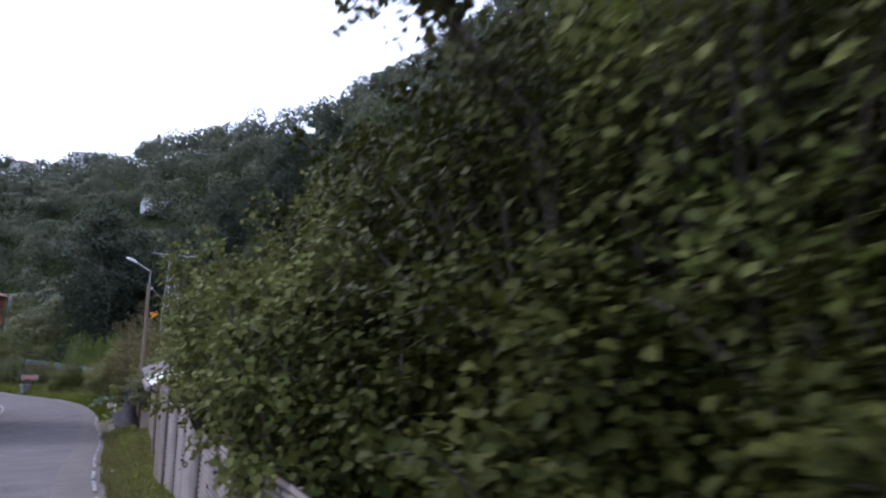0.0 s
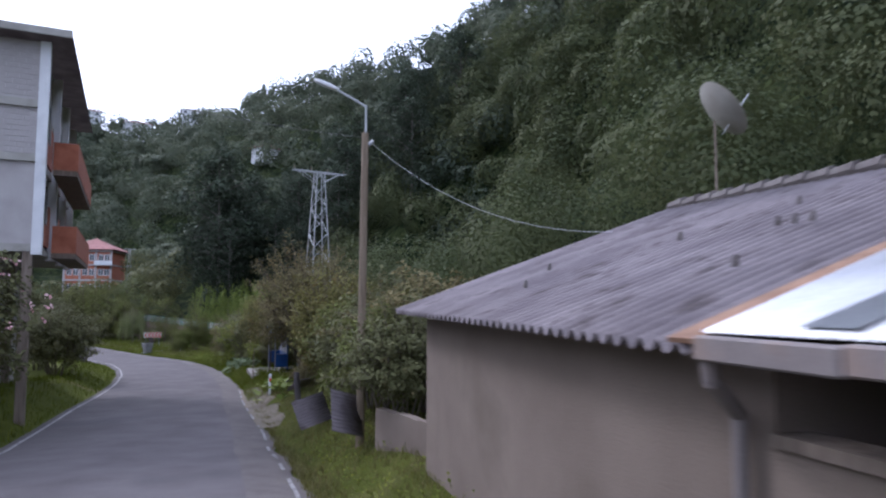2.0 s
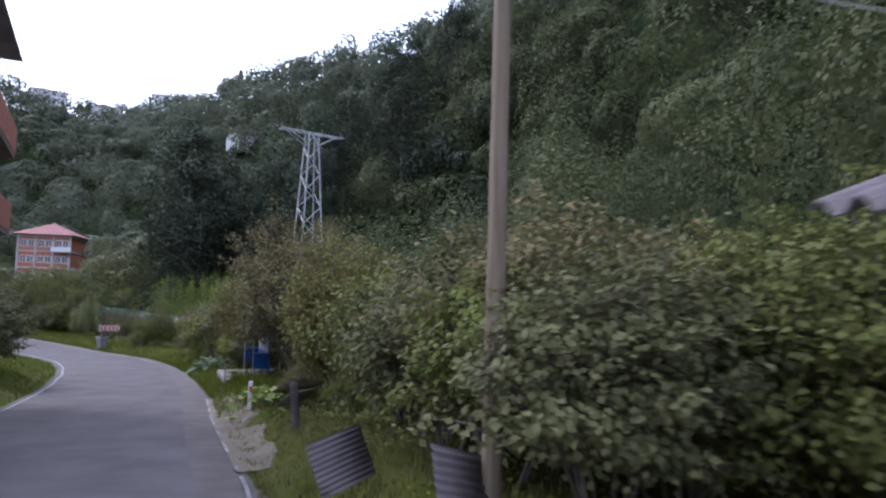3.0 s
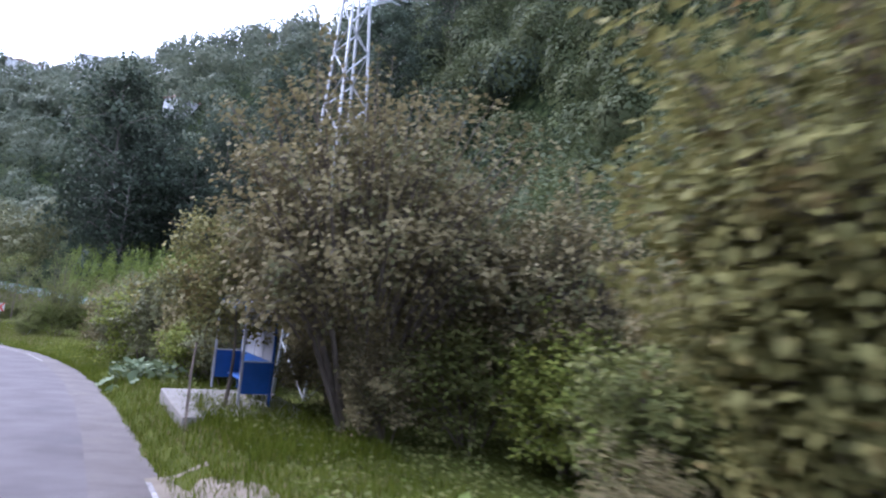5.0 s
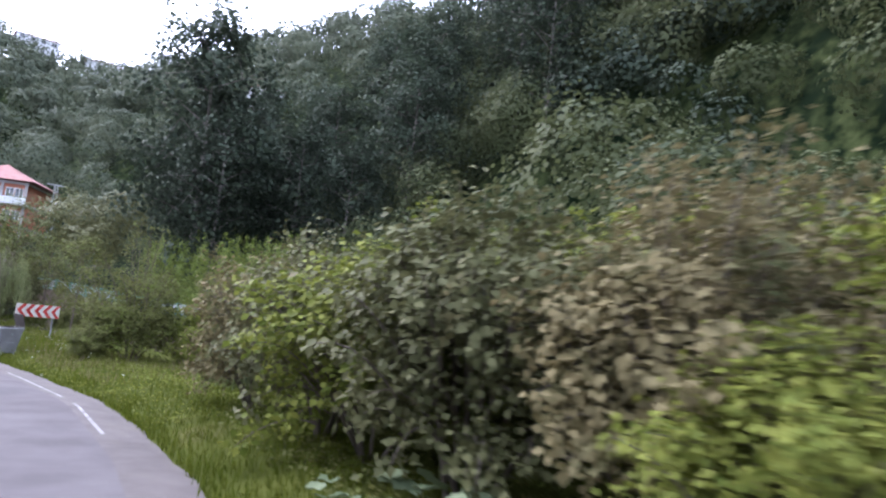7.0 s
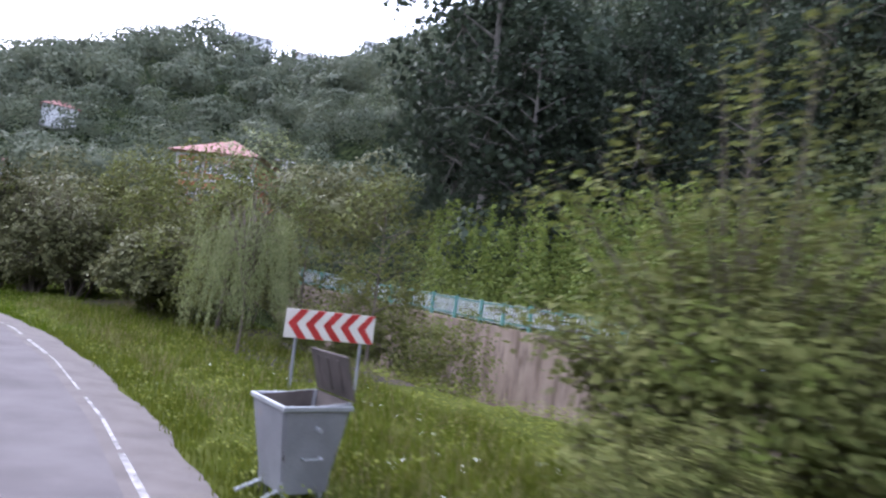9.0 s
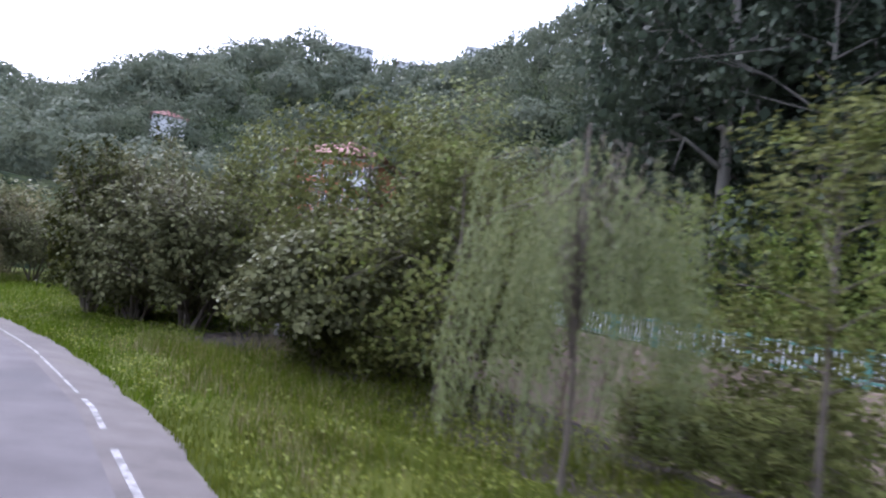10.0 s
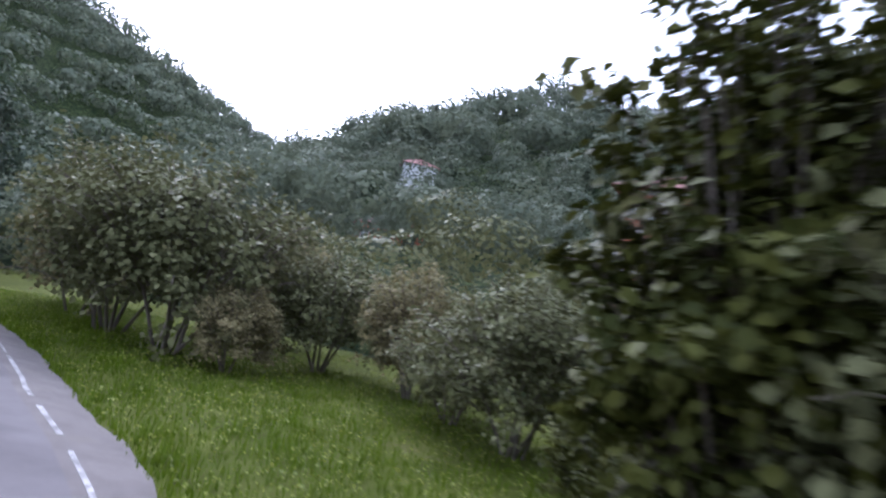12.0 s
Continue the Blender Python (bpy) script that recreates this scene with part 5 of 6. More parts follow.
def wire(name, a, b, sag, material, r=0.012, label="thin black overhead cable strung between supports"):
    a, b = np.array(a, float), np.array(b, float)
    t = np.linspace(0, 1, 24)
    p = a + (b - a) * t[:, None]
    p[:, 2] -= 4 * sag * t * (1 - t)
    return tagged(put(name, tubes([[(q, r) for q in p]]), material, None, "", True), label, "cable", "overhead cables")


wire("service_cable", (3.95, 25.6, 5.82), (7.12, 21.6, 3.68), 0.52, WIREGREY, 0.005, "thin pale service cable sagging to the roof")
wire("overhead_cable", (3.82, 25.63, 5.9), (-3.7, 41.5, 11.2), 0.25, CABLE, 0.006)
wire("overhead_cable", (-5.6, 37.6, 8.4), (-30, 10, 8.0), 0.5, CABLE, 0.012)

# delineator post
dl = thing("delineator_post", "white roadside marker post with a red reflector", "marker post", (4.2, 42.1, landz(4.2, 42.1) - 0.12), 12)
part("post", boxed(-0.06, -0.03, -0.2, 0.06, 0.03, 1.0, bevel=0.012), WHITE, dl)
part("reflector", boxed(-0.045, -0.036, 0.68, 0.045, -0.031, 0.84), RED, dl, "red reflector")

# ---- bus shelter ----
slab = thing("concrete_slab", "low concrete platform under the bus shelter", "platform", (4.75, 57.1, -1.88), -2)
part("slab", boxed(0, -4.3, -0.6, 2.9, 0.1, 0, bevel=0.02), SLABSTONE, slab)
shel = thing("bus_shelter", "blue and white sheet-metal bus shelter on a concrete platform", "bus shelter", (6.14, 57.6, -1.88), -1)
DEEP, LONG = 0.74, 3.35
for x, y in ((0, 0), (0.0, -LONG), (DEEP, 0.05), (DEEP, -LONG)):
    part("post", boxed(x - 0.03, y - 0.03, 0, x + 0.03, y + 0.03, 2.35, bevel=0.006), SHEETWHITE if x < 0.5 else BLUE, shel)
part("roof", boxed(-0.13, -LONG - 0.3, 2.42, DEEP + 0.2, 0.26, 2.5, bevel=0.01), SHEETWHITE, shel, "flat white roof sheet")
part("fascia", boxed(-0.18, -LONG - 0.35, 2.34, -0.135, 0.31, 2.56), SKYBLUE, shel, "bright blue fascia with faded lettering")
for i in range(8):
    y = -3.2 + i * 0.42
    for z_, w_ in ((2.482, 0.3), (2.447, 0.2 + 0.05 * (i % 3)), (2.412, 0.3)):
        part("lettering", boxed(-0.187, y + 0.3 - w_, z_ - 0.007, -0.183, y + 0.3, z_ + 0.007), FADEDBLUE, shel, "faded pale blue lettering bars")
part("fascia", boxed(-0.13, 0.27, 2.34, DEEP + 0.2, 0.31, 2.56), SKYBLUE, shel)
part("back_panel", boxed(DEEP - 0.02, -LONG, 0.3, DEEP + 0.01, 0.05, 1.08), BLUE, shel, "dark blue lower sheet")
part("back_panel", boxed(DEEP - 0.015, -LONG, 1.084, DEEP + 0.01, 0.05, 2.04), SHEETWHITE, shel, "white upper sheet")
part("back_panel", boxed(DEEP - 0.02, -LONG, 2.052, DEEP + 0.01, 0.05, 2.41), SHEETWHITE, shel, "white upper sheet")
part("seam", boxed(DEEP - 0.024, -LONG, 2.036, DEEP - 0.021, 0.05, 2.056), DARK, shel, "dark joint between the sheets")
for i in range(3):
    part("rib", boxed(DEEP - 0.03, -LONG + 0.9 + i * 0.9, 1.08, DEEP - 0.016, -LONG + 0.915 + i * 0.9, 2.03), STEEL, shel)
for y in (0.0, -LONG):
    part("side_panel", boxed(0.035, y - 0.015, 0.3, DEEP - 0.035, y + 0.015, 1.06), BLUE, shel, "dark blue side sheet")
    part("side_rail", boxed(-0.02, y - 0.03, 1.06, DEEP + 0.01, y + 0.03, 1.09), STEEL, shel)
part("bench_seat", boxed(DEEP - 0.38, -LONG + 0.1, 0.42, DEEP - 0.04, -0.1, 0.46, bevel=0.008), BLUE, shel)
stick = thing("leaning_stake", "thin weathered stake standing at the slab", "stake", (4.6, 52.4, landz(4.6, 52.4)), 0)
part("stake", rod((0, 0, -0.2), (0.05, 0.35, 1.05), 0.035, 0.03), OLDWOOD, stick)
part("stake", rod((0.05, 0.35, 1.05), (0.12, 0.5, 1.75), 0.03, 0.022), OLDWOOD, stick)

# ---- lattice pylon ----
pyl = thing("power_pylon", "galvanised steel lattice power pylon", "pylon", (9.25, 57.6, landz(9.25, 57.6)), 12)
PH = 13.3


def half(z):
    return 0.95 - (0.95 - 0.27) * z / PH


for sx, sy in ((-1, -1), (1, -1), (1, 1), (-1, 1)):
    part("leg", rod((sx * half(0), sy * half(0), -0.3), (sx * half(PH), sy * half(PH), PH), 0.06, 0.045, seg=4), STEEL, pyl)
zz = [0, 1.6, 3.1, 4.5, 5.8, 7.0, 8.1, 9.1, 10.0, 10.9, 11.7, 12.5, 13.3]
cs = ((-1, -1), (1, -1), (1, 1), (-1, 1))
for i, (za, zb) in enumerate(zip(zz[:-1], zz[1:])):
    for j in range(4):
        a, b = cs[j], cs[(j + 1) % 4]
        if (i + j) % 2:
            a, b = b, a
        part("brace", rod((a[0] * half(za), a[1] * half(za), za), (b[0] * half(zb), b[1] * half(zb), zb), 0.028, seg=4), STEEL, pyl)
for sy in (-1, 1):
    part("crossarm", rod((-1.9, sy * 0.2, PH), (1.9, sy * 0.2, PH), 0.035, seg=4), STEEL, pyl)
    for sx in (-1, 1):
        part("arm_brace", rod((sx * 0.27, sy * 0.27, PH - 0.7), (sx * 1.5, sy * 0.2, PH), 0.025, seg=4), STEEL, pyl)
for x in (-1.8, -0.6, 0.6, 1.8):
    ib = bmesh.new()
    for k in range(4):
        bar(ib, (x, 0, PH + 0.05 + k * 0.07), (x, 0, PH + 0.1 + k * 0.07), 0.055, 0.03, 8)
    part("insulator", ib, OLDWOOD, pyl)

# ---- bin ----
bn = thing("waste_container", "grey galvanised waste container with its lid open", "waste container", (-2.2, 92.5, landz(-2.2, 92.5) - 0.1), -64)
bb = bmesh.new()
w0, d0, w1, d1 = 0.36, 0.3, 0.52, 0.46
ring = []
for z, ww, dd in ((0.18, w0, d0), (0.3, w0 + 0.02, d0 + 0.02), (0.98, w1, d1), (0.98, w1 - 0.03, d1 - 0.03), (0.24, w0 - 0.03, d0 - 0.03)):
    ring.append([bb.verts.new((sx * ww, sy * dd, z + (0.06 if sy > 0 and z > 0.9 else 0))) for sx, sy in cs])
for i, (a, b) in enumerate(zip(ring[:-1], ring[1:])):
    for j in range(4):
        bb.faces.new((a[j], a[(j + 1) % 4], b[(j + 1) % 4], b[j])).material_index = int(i == 3)
bb.faces.new(ring[-1]).material_index = 1
bb.faces.new(ring[0][::-1])
bmesh.ops.bevel(bb, geom=[e for e in bb.edges if abs(e.verts[0].co.z - e.verts[1].co.z) > 0.3], offset=0.03, segments=2, affect="EDGES")
bo = part("body", bb, BINSTEEL, bn, "grey galvanised tapered body")
bo.data.materials.append(BINDARK)
part("filling", boxed(-0.41, -0.35, 0.5, 0.41, 0.35, 0.66), BINDARK, bn, "dark brown refuse inside")
for sx0, sy0, sx1, sy1 in ((-w1 - 0.02, -d1 - 0.02, w1 + 0.02, -d1 + 0.02), (-w1 - 0.02, -d1 + 0.02, -w1 + 0.02, d1), (w1 - 0.02, -d1 + 0.02, w1 + 0.02, d1)):
    part("rim", boxed(sx0, sy0, 0.96, sx1, sy1, 1.01, bevel=0.008), STEEL, bn)
ld = boxed(-0.53, 0.0, -0.015, 0.53, 0.46, 0.015, bevel=0.012)
for i in range(3):
    box(ld, -0.4 + i * 0.3, 0.06, 0.015, -0.32 + i * 0.3, 0.4, 0.028)
lo = part("lid", ld, BINDARK, bn, "open dark-stained lid")
lo.matrix_local = pose(0, 0.47, 1.05, 112)
hd = bmesh.new()
for a, b in (((0.42, -0.12, 0.52), (0.52, -0.12, 0.52)), ((0.52, -0.12, 0.52), (0.52, 0.12, 0.52)), ((0.52, 0.12, 0.52), (0.42, 0.12, 0.52))):
    bar(hd, a, b, 0.014)
part("handle", hd, STEEL, bn)
for sx in (-1, 1):
    part("lift_pin", rod((sx * 0.5, 0.0, 0.8), (sx * 0.62, 0.0, 0.8), 0.025, seg=8), STEEL, bn)
    for sy in (-1, 1):
        wbm = rod((sx * 0.3 - 0.02, sy * 0.24, 0.08), (sx * 0.3 + 0.02, sy * 0.24, 0.08), 0.08, seg=12)
        part("wheel", wbm, DARK, bn, "small black wheel")
        part("fork", boxed(sx * 0.3 - 0.035, sy * 0.24 - 0.03, 0.06, sx * 0.3 + 0.035, sy * 0.24 + 0.03, 0.2), STEEL, bn)
    part("pedal_arm", rod((sx * 0.25, -0.3, 0.2), (sx * 0.3, -0.62, 0.1), 0.02), STEEL, bn)

bn.scale = (0.96, 0.94, 1.24)

# ---- chevron board ----
sg = thing("chevron_sign", "white bend-warning board with red chevrons on two posts", "road sign", (-1.88, 98.9, -1.72), 7)
part("board", boxed(-0.96, 0.0, -0.31, 0.96, 0.03, 0.31, bevel=0.008), BOARDWHITE, sg, "white reflective board")
for i in range(5):
    cb = bmesh.new()
    xs = -0.9 + i * 0.37
    pts = [(xs + 0.24, 0.31), (xs + 0.42, 0.31), (xs + 0.18, 0.0), (xs + 0.42, -0.31), (xs + 0.24, -0.31), (xs, 0.0)]
    pts = [(min(px_, 0.96), pz_) for px_, pz_ in pts]
    fr_ = [cb.verts.new((px_, -0.004, pz_ * 0.99)) for px_, pz_ in pts]
    cb.faces.new((fr_[0], fr_[5], fr_[2], fr_[1]))
    cb.faces.new((fr_[5], fr_[4], fr_[3], fr_[2]))
    bmesh.ops.solidify(cb, geom=cb.faces[:], thickness=-0.003)
    part("chevron", cb, RED, sg, "red chevron")
for x in (-0.7, 0.7):
    part("post", rod((x, 0.06, -1.9), (x, 0.06, 0.25), 0.035, seg=10), BINSTEEL, sg)

# ---- creek, its wall and fence ----
wallp = thing("river_wall", "brown stained concrete wall along the creek", "retaining wall", (0, 0, 0), kind="structure")
fenc = thing("picket_fence", "pale green metal picket fence on the creek wall", "fence", (0, 0, 0))
pme, post_me = bpy.data.meshes.new("picket"), bpy.data.meshes.new("fence_post")
for me_, bm_, m_ in ((pme, boxed(-0.036, -0.008, 0.1, 0.036, 0.008, 1.0), TEAL), (post_me, boxed(-0.1, -0.05, 0, 0.1, 0.05, 1.06), TEALPOST)):
    bm_.to_mesh(me_)
    bm_.free()
    me_.materials.append(m_)
for i, (a, b) in enumerate(zip(WALL[1:-1], WALL[2:])):
    d = Vector(b - a)
    L_ = d.length
    m_ = pose(*a, 0, -math.degrees(math.asin(d.z / L_)), math.degrees(math.atan2(d.y, d.x)))
    if i > 6:
        continue
    wb = part("wall_bay", boxed(0, -0.2, -5.6, L_ + 0.05, 0.2, 0.0, bevel=0.015), MUDWALL, wallp)
    wb.matrix_local = m_
    for z in (0.18, 0.9):
        r = part("rail", boxed(0, 0.021, z, L_, 0.05, z + 0.06), TEALPOST, fenc)
        r.matrix_local = m_
    for me_, nm, step, y_ in ((pme, "picket", 0.19, 0.012), (post_me, "fence_post", 1.9, 0.02)):
        for k in np.arange(0.08, L_, step):
            q = new(nm, me_)
            q.parent = fenc
            q.matrix_local = m_ @ Matrix.Translation((k, y_, 0))

# the creek itself: a strip of water between the verge and the wall
cv = []
for i, (x, y, _) in enumerate(WALL):
    g = WALL[min(i + 1, len(WALL) - 1)] - WALL[max(i - 1, 0)]
    g = np.array([-g[1], g[0]]) / np.hypot(g[0], g[1])
    for k in (0.1, 1.6, 3.4):
        cv.append((x + g[0] * k, y + g[1] * k, -6.42 + 0.03 * (i % 2)))
ci = np.arange(len(cv)).reshape(-1, 3)
cf = np.stack([ci[:-1, :-1], ci[:-1, 1:], ci[1:, 1:], ci[1:, :-1]], -1).reshape(-1, 4)
tagged(put("water", mesh_np("water", cv, cf), WATER, smooth=True), "shallow rippling creek water", "water", kind="structure")


# ---- houses ----
def window(parent, x, z, w, h, y=-0.02, frame=WHITE):
    wobj = part("window", boxed(x, y, z, x + w, y + 0.08, z + h), frame, parent, "pale window frame")
    for k in range(2):
        part("pane", boxed(x + 0.08 + k * (w / 2 - 0.04), y - 0.01, z + 0.08, x + w / 2 - 0.04 + k * (w / 2 - 0.04), y, z + h - 0.08), GLASS, wobj)


def hip(bm, x0, y0, x1, y1, z, h, over):
    a = [bm.verts.new(p) for p in ((x0 - over, y0 - over, z), (x1 + over, y0 - over, z), (x1 + over, y1 + over, z), (x0 - over, y1 + over, z))]
    m = (y0 + y1) / 2
    b = [bm.verts.new(p) for p in ((x0 + (y1 - y0) / 2, m, z + h), (x1 - (y1 - y0) / 2, m, z + h))]
    for f in ((a[0], a[1], b[1], b[0]), (a[1], a[2], b[1]), (a[2], a[3], b[0], b[1]), (a[3], a[0], b[0]), tuple(a[::-1])):
        bm.faces.new(f)
    return bm


rh_ = thing("brick_house", "unfinished red brick house with a red hipped roof", "house", (-19.9, 162.2, 3.2), -12)
part("wall", boxed(0, 0, -3, 8.8, 9, 9.0), BRICK, rh_, "red brick infill walls")
for z in (0.0, 3.0, 6.0, 8.75):
    part("floor_slab", boxed(-0.12, -0.12, z - 0.15, 8.92, 9.12, z + 0.15), GREYBLOCK, rh_)
for x in (0, 2.9, 5.8, 8.6):
    part("column", boxed(x - 0.1, -0.1, -3, x + 0.25, 0.0, 9.0), GREYBLOCK, rh_)
part("roof", hip(bmesh.new(), 0, 0, 8.8, 9, 9.05, 2.6, 0.9), TILES, rh_, "red tiled hipped roof")
for z in (0.9, 3.9, 6.8):
    for x in (0.5, 1.7, 3.4, 4.6, 6.3, 7.4):
        window(rh_, x, z, 1.0, 1.3)
part("balcony", boxed(5.9, -1.2, 5.85, 9.2, -0.13, 6.0), GREYBLOCK, rh_)
part("balcony_front", boxed(5.9, -1.2, 6.0, 9.2, -1.1, 6.8), WHITE, rh_)

cpole = thing("lattice_pole", "slim grey lattice power pole beside the brick house", "power pole", (-8.2, 161.0, landz(-8.2, 161.0)), 20)
tz_ = 12.6 - landz(-8.2, 161.0)
for sx, sy in ((-1, -1), (1, -1), (1, 1), (-1, 1)):
    part("leg", rod((sx * 0.35, sy * 0.35, -0.3), (sx * 0.16, sy * 0.16, tz_), 0.05, seg=4), STEEL, cpole)
for k in range(10):
    w0_, w1_ = 0.35 - 0.019 * k, 0.35 - 0.019 * (k + 1)
    sgn = 1 if k % 2 else -1
    part("brace", rod((-sgn * w0_, -w0_, k * tz_ / 10), (sgn * w1_, -w1_, (k + 1) * tz_ / 10), 0.03, seg=4), STEEL, cpole)
part("crossarm", rod((-1.1, 0, tz_ - 0.1), (1.1, 0, tz_ - 0.1), 0.06, seg=4), STEEL, cpole)

rh2 = thing("red_roofed_house", "low pale house with a red hipped roof among the trees", "house", (-57.0, 202.0, 7.2), 18)
part("wall", boxed(0, 0, -10, 10, 8, 6.0), BRICK, rh2)
part("roof", hip(bmesh.new(), 0, 0, 10, 8, 6.02, 2.0, 0.7), TILES, rh2, "red tiled hipped roof")
for x in (1.0, 4.2, 7.4):
    window(rh2, x, 3.6, 1.2, 1.3)

# house beside the road on the far side
lb_ = thing("roadside_house", "tall half-plastered house with brick infill and a dark roof", "house", (-4.35, 38.6, 0.0), 3.5)
part("wall", boxed(-10, 0, 4.3, 0, 14, 11.45), GREYBLOCK, lb_, "pale block walls")
part("basement_wall", boxed(-10, 0.6, -2, -2.0, 14, 4.1), GREYBLOCK, lb_)
blk = bpy.data.meshes.new("block")
bb_ = boxed(0.005, -0.018, 0.005, 0.385, 0.0, 0.185, bevel=0.006)
bb_.to_mesh(blk)
bb_.free()
blk.materials.append(GREYBLOCK)
for r_ in range(19):
    for c_ in range(11):
        zb_, xb_ = 7.48 + r_ * 0.19 + (0.1 if r_ > 9 else 0), -0.4 - c_ * 0.39 - (0.195 if r_ % 2 else 0)
        q = new("block", blk)
        q.parent = lb_
        q.matrix_local = pose(xb_, 0, zb_)
for z in (4.3, 7.4, 9.3):
    part("floor_slab", boxed(-10.1, -0.12, z - 0.2, 0.12, 14.1, z + 0.06), CONCRETE, lb_)
for y in (0.0, 4.5, 9.0, 13.6):
    part("column", boxed(0.0, y - 0.14, 4.0, 0.32, y + 0.2, 11.45), WHITE, lb_, "white painted column")
    part("support", boxed(-1.9 if y else -0.25, y - 0.05, -2.2, -1.6 if y else 0.05, y + 0.25, 4.1), OLDWOOD, lb_, "brown weathered support post")
for y in (0.5, 5.0, 9.5):
    for z in (4.5, 7.6):
        part("infill", boxed(0.004, y, z, 0.12, y + 3.9, z + 1.6), BRICK, lb_, "red brick infill")
        part("opening", boxed(0.006, y + 1.0, z + 0.8, 0.14, y + 2.6, z + 2.2), GLASS, lb_, "dark window opening")
for z, yb_ in ((4.3, 3.0), (7.4, 2.2)):
    part("balcony", boxed(0.33, yb_, z - 0.25, 1.15, 13, z - 0.05), OLDWOOD, lb_)
    part("balcony_front", boxed(1.07, yb_, z - 0.05, 1.17, 13, z + 1.0), BRICK, lb_, "orange brick balcony front")
    part("balcony_side", boxed(0.33, yb_, z - 0.05, 1.07, yb_ + 0.1, z + 1.0), BRICK, lb_)
rb = bmesh.new()
rv = [rb.verts.new(p) for p in ((-10.8, -0.7, 11.5), (1.0, -0.7, 11.62), (1.05, 14.6, 11.62), (-10.8, 14.6, 11.5))]
rb.faces.new(rv)
bmesh.ops.solidify(rb, geom=rb.faces[:], thickness=-0.16)
part("roof", rb, ROOFDARK, lb_, "dark flat roof slab with deep eaves")
part("roof_edge", boxed(-10.8, -0.76, 11.5, 1.0, -0.705, 11.76), CONCRETE, lb_)

# rose hedge and trees by that house
roses = bush_parts(201, 1.9, 3.4, 6500, 0.1, HAZEL, stems=8, bare=0.05)
for x, y, s in ((-6.1, 34.6, 1.6), (-7.4, 31.0, 1.4), (-9.0, 34.0, 1.5)):
    plant("rose_bush", "dark rose bush with pale pink blooms by the house", "bush", roses, (x, y, landz(x, y) - 0.05), x * 50, s, "rose bushes")
qr = np.random.default_rng(4)
p_, d_ = lumpy(46, qr, 12, -0.2)
V, F = leaves(np.repeat(p_ * [3.1, 3.1, 2.6] + [-6.1, 34.6, landz(-6.1, 34.6) + 2.95], 6, 0) + qr.normal(size=(276, 3)) * 0.04, np.repeat(d_, 6, 0) + qr.normal(size=(276, 3)) * 0.6, 0.09, qr, 0.9)
tagged(put("rose_blooms", mesh_np("blooms", V, F), PINKP), "pale pink rose blooms", "flowers", kind="stuff")
row(HAZELS[2:], "hazel bush with dense leaves beyond the house", [(-6.0, 58, 1.35), (-7.0, 62.5, 1.4), (-8.8, 68, 1.3), (-11.5, 74, 1.3), (-14, 80, 1.3), (-17.5, 86, 1.3), (-21, 92, 1.3)], group="hazel bushes across the road")
# houses on the ridge
for i, (x, y, w, d_r, h_, lab) in enumerate([(1, 298, 9, 8, 8, "pale apartment block on the ridge"), (-20, 303, 10, 8, 4, "small pale house on the ridge"), (-40, 303, 12, 8, 5, "small pale house on the ridge"), (-59, 222, 6, 5, 1.2, "white house on the far slope"), (21.5, 196, 6, 5, 1.2, "small pale house among the trees"), (-26, 135, 0, 0, 0, "")]):
    if not w:
        continue
    z = landz(x, y) + (-0.5, 2.0, 1.0, 2.6, 4.0)[i]
    hb = thing("far_house", lab, "house", (x, y, z), 8 * i, "houses on the hills")
    part("wall", boxed(0, 0, -3 if h_ > 3 else -1, w, d_r, h_ + 2), WHITE, hb)
    part("roof", hip(bmesh.new(), 0, 0, w, d_r, h_ + 2, 1.6, 0.5), TILES if i != 0 else ROOFDARK, hb)
    for fz in range(int((h_ + 1) // 3)):
        for k in range(int(w // 3)):
            window(hb, 0.8 + k * 3, 0.9 + fz * 3 + 1.5, 1.3, 1.3)

# orange-flowered plants over the fence by the lean-to
FLOWERY = bush_parts(351, 1.35, 3.1, 5200, 0.1, GOLDEN, stems=9, bare=0.1, shape=1.3, hi=False, tall=0.3)
for i, (x, y, s) in enumerate([(4.0, 9.7, 1.02), (5.6, 9.7, 1.25), (7.6, 10.4, 1.4)]):
    plant("flowering_shrub", "leafy shrub with orange blooms above the fence", "bush", FLOWERY, (x, y, landz(x, y) + 0.3), 40 * i, s * 1.15, "flowering shrubs")
p_ = np.array([(2.25, 9.5, 4.08), (4.3, 10.6, 4.35), (5.4, 11.3, 4.7), (6.8, 11.2, 5.0), (8.3, 12.4, 5.4)])
V, F = leaves(np.repeat(p_, 16, 0) + qr.normal(size=(5 * 16, 3)) * 0.035, qr.normal(size=(5 * 16, 3)) + [0, 0, 0.3], 0.055, qr, 0.9)
tagged(put("orange_blooms", mesh_np("blooms", V, F), PETAL), "clusters of bright orange flowers", "flowers", kind="stuff")


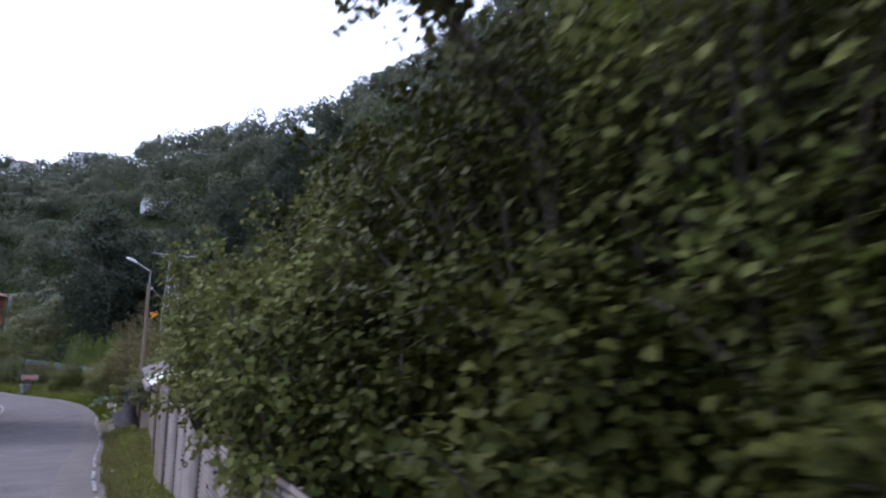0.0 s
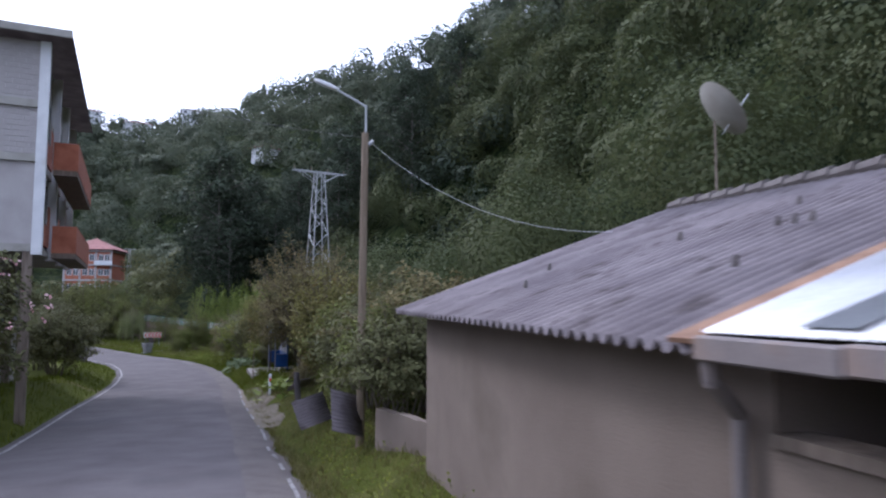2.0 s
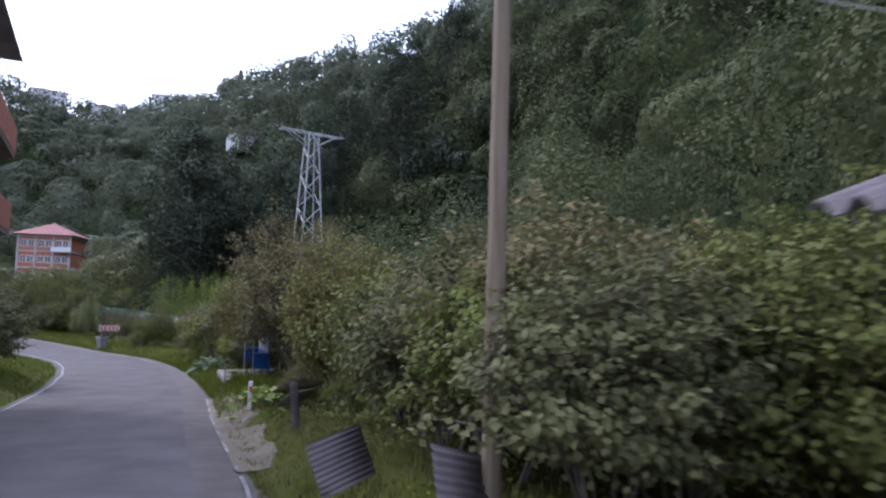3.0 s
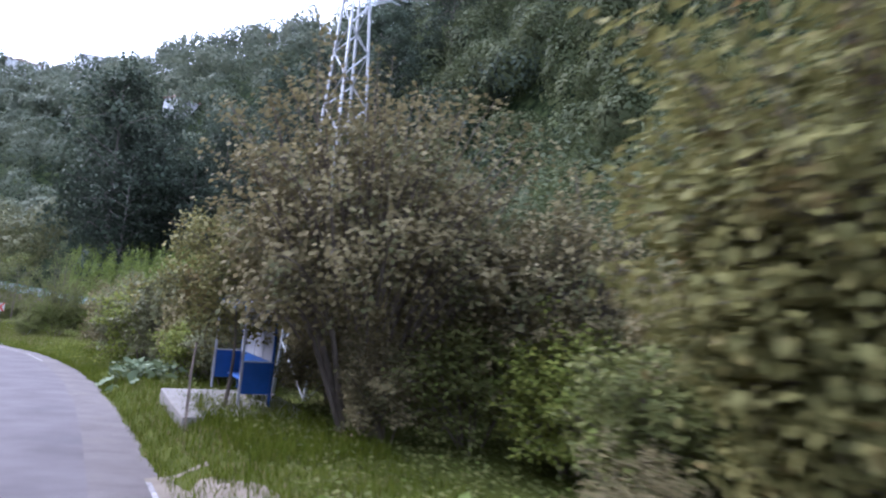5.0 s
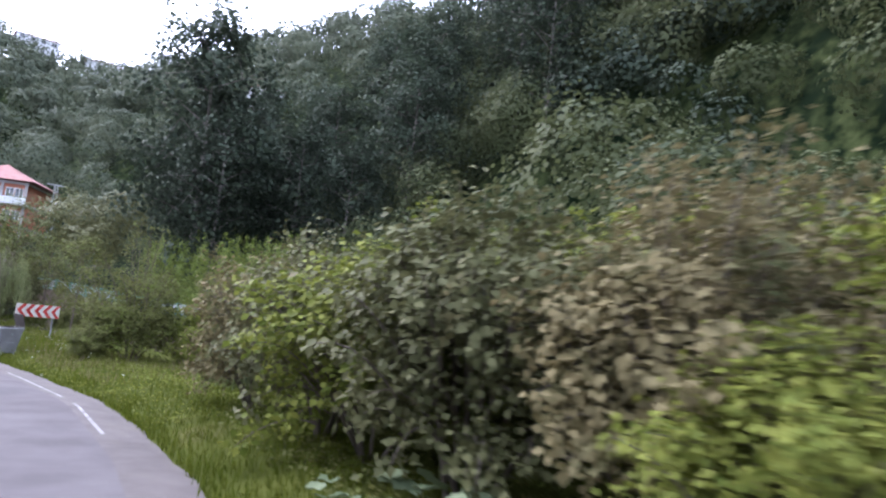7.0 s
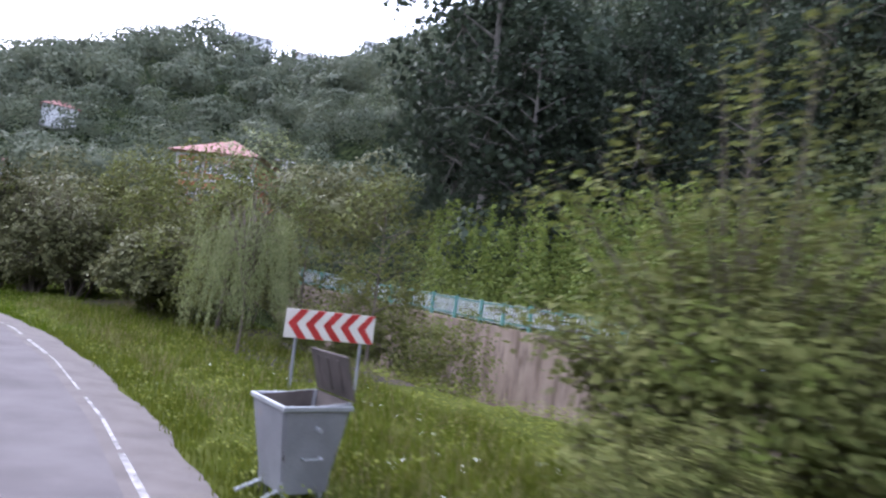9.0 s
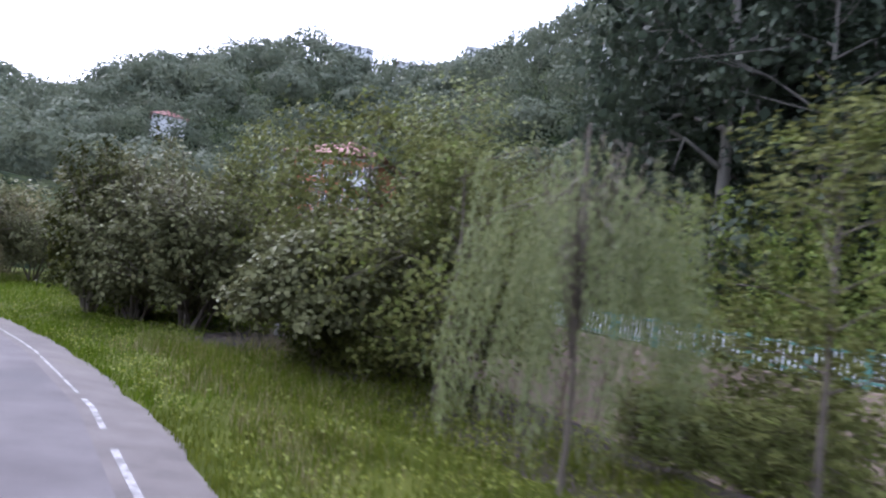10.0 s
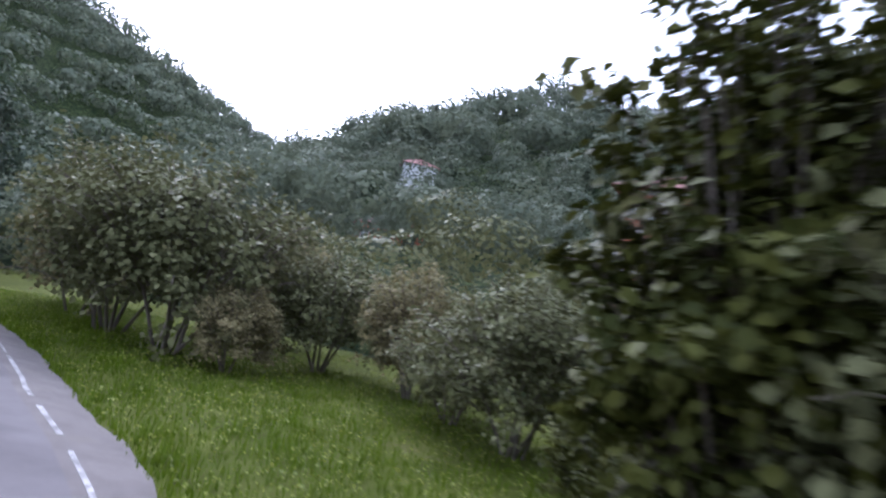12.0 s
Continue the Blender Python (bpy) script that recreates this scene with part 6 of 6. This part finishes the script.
# big-leaved gourd plants
def gourds(name, cx_, cy_, n, spread, seed, material):
    rng = np.random.default_rng(seed)
    x, y = cx_ + rng.normal(size=n) * spread[0], cy_ + rng.normal(size=n) * spread[1]
    z = land(x, y) + rng.uniform(0.12, 0.6, n)
    P = np.stack([x, y, z], 1)
    N = rng.normal(size=(n, 3)) * 0.35 + [0, 0, 1]
    t = rng.normal(size=(n, 3)) * [1, 1, 0.2]
    V, F = [], []
    for i in range(n):
        nn = Vector(N[i]).normalized()
        tt = (Vector(t[i]) - Vector(t[i]).dot(nn) * nn).normalized()
        s_ = nn.cross(tt)
        R_ = rng.uniform(0.14, 0.26)
        b = len(V)
        V.append(tuple(Vector(P[i]) - nn * 0.04))
        for k in range(9):
            a = (k / 9 - 0.5) * 5.6
            rr2 = R_ * (1 + 0.12 * math.cos(k * 2.2))
            V.append(tuple(Vector(P[i]) + (tt * math.cos(a) + s_ * math.sin(a)) * rr2 + nn * 0.03 * math.sin(k * 2.1)))
        for k in range(8):
            F.append((b, b + 1 + k, b + 2 + k))
    lv = mesh_np(name, V, F)
    g = thing("gourd_plant", "sprawling gourd plant with very large round leaves", "plant", (0, 0, 0), 0, "gourd plants")
    put("foliage", lv, material, g)
    tagged(put("stalk_tangle", tubes([[((x[i], y[i], z[i] - 0.7), 0.012), ((x[i], y[i], z[i] - 0.04), 0.008)] for i in range(n)]), FRESH, g), kind="stuff")


gourds("foliage", 5.0, 42.3, 90, (0.55, 1.0), 61, BEAN)
gourds("foliage", 5.05, 64.4, 150, (0.55, 1.6), 62, GOURD)
# bare earth track by the orchard, flowers, post and litter
yr = np.random.default_rng(31)
n = 40
s = yr.normal(19.4, 0.6, n)
o = yr.uniform(3.0, 5.5, n)
x, y, _ = spot(s, o)
P = np.stack([x, y, land(x, y) + yr.uniform(0.25, 0.5, n)], 1)
V, F = leaves(np.repeat(P, 4, 0) + yr.normal(size=(n * 4, 3)) * 0.02, yr.normal(size=(n * 4, 3)) * 0.5 + [0, 0, 1], 0.026, yr, 0.9, round_leaf=False)
tagged(put("white_wildflowers", mesh_np("flowers", V, F), WHITEP), "small white wildflowers in the grass", "flowers", kind="stuff")
cp = thing("concrete_stub", "short concrete post in dark soil under the hazels", "post", (-10.7, 118.2, landz(-10.7, 118.2)), 20)
part("post", boxed(-0.07, -0.07, -0.2, 0.07, 0.07, 0.75, bevel=0.015), CONCRETE, cp)
for x, y in ((2.3, 84.5), (-0.2, 86.2), (-1.0, 91.0), (2.0, 13.6), (2.7, 20.4)):
    lt = thing("litter", "crumpled white litter at the road's edge", "litter", (x, y, landz(x, y) + 0.02), x * 90, "litter")
    lb = bmesh.new()
    bmesh.ops.create_icosphere(lb, subdivisions=2, radius=0.09)
    for vv in lb.verts:
        vv.co *= 0.7 + 0.5 * noise.noise(vv.co * 17)
        vv.co.z *= 0.45
    part("scrap", lb, WHITE, lt)
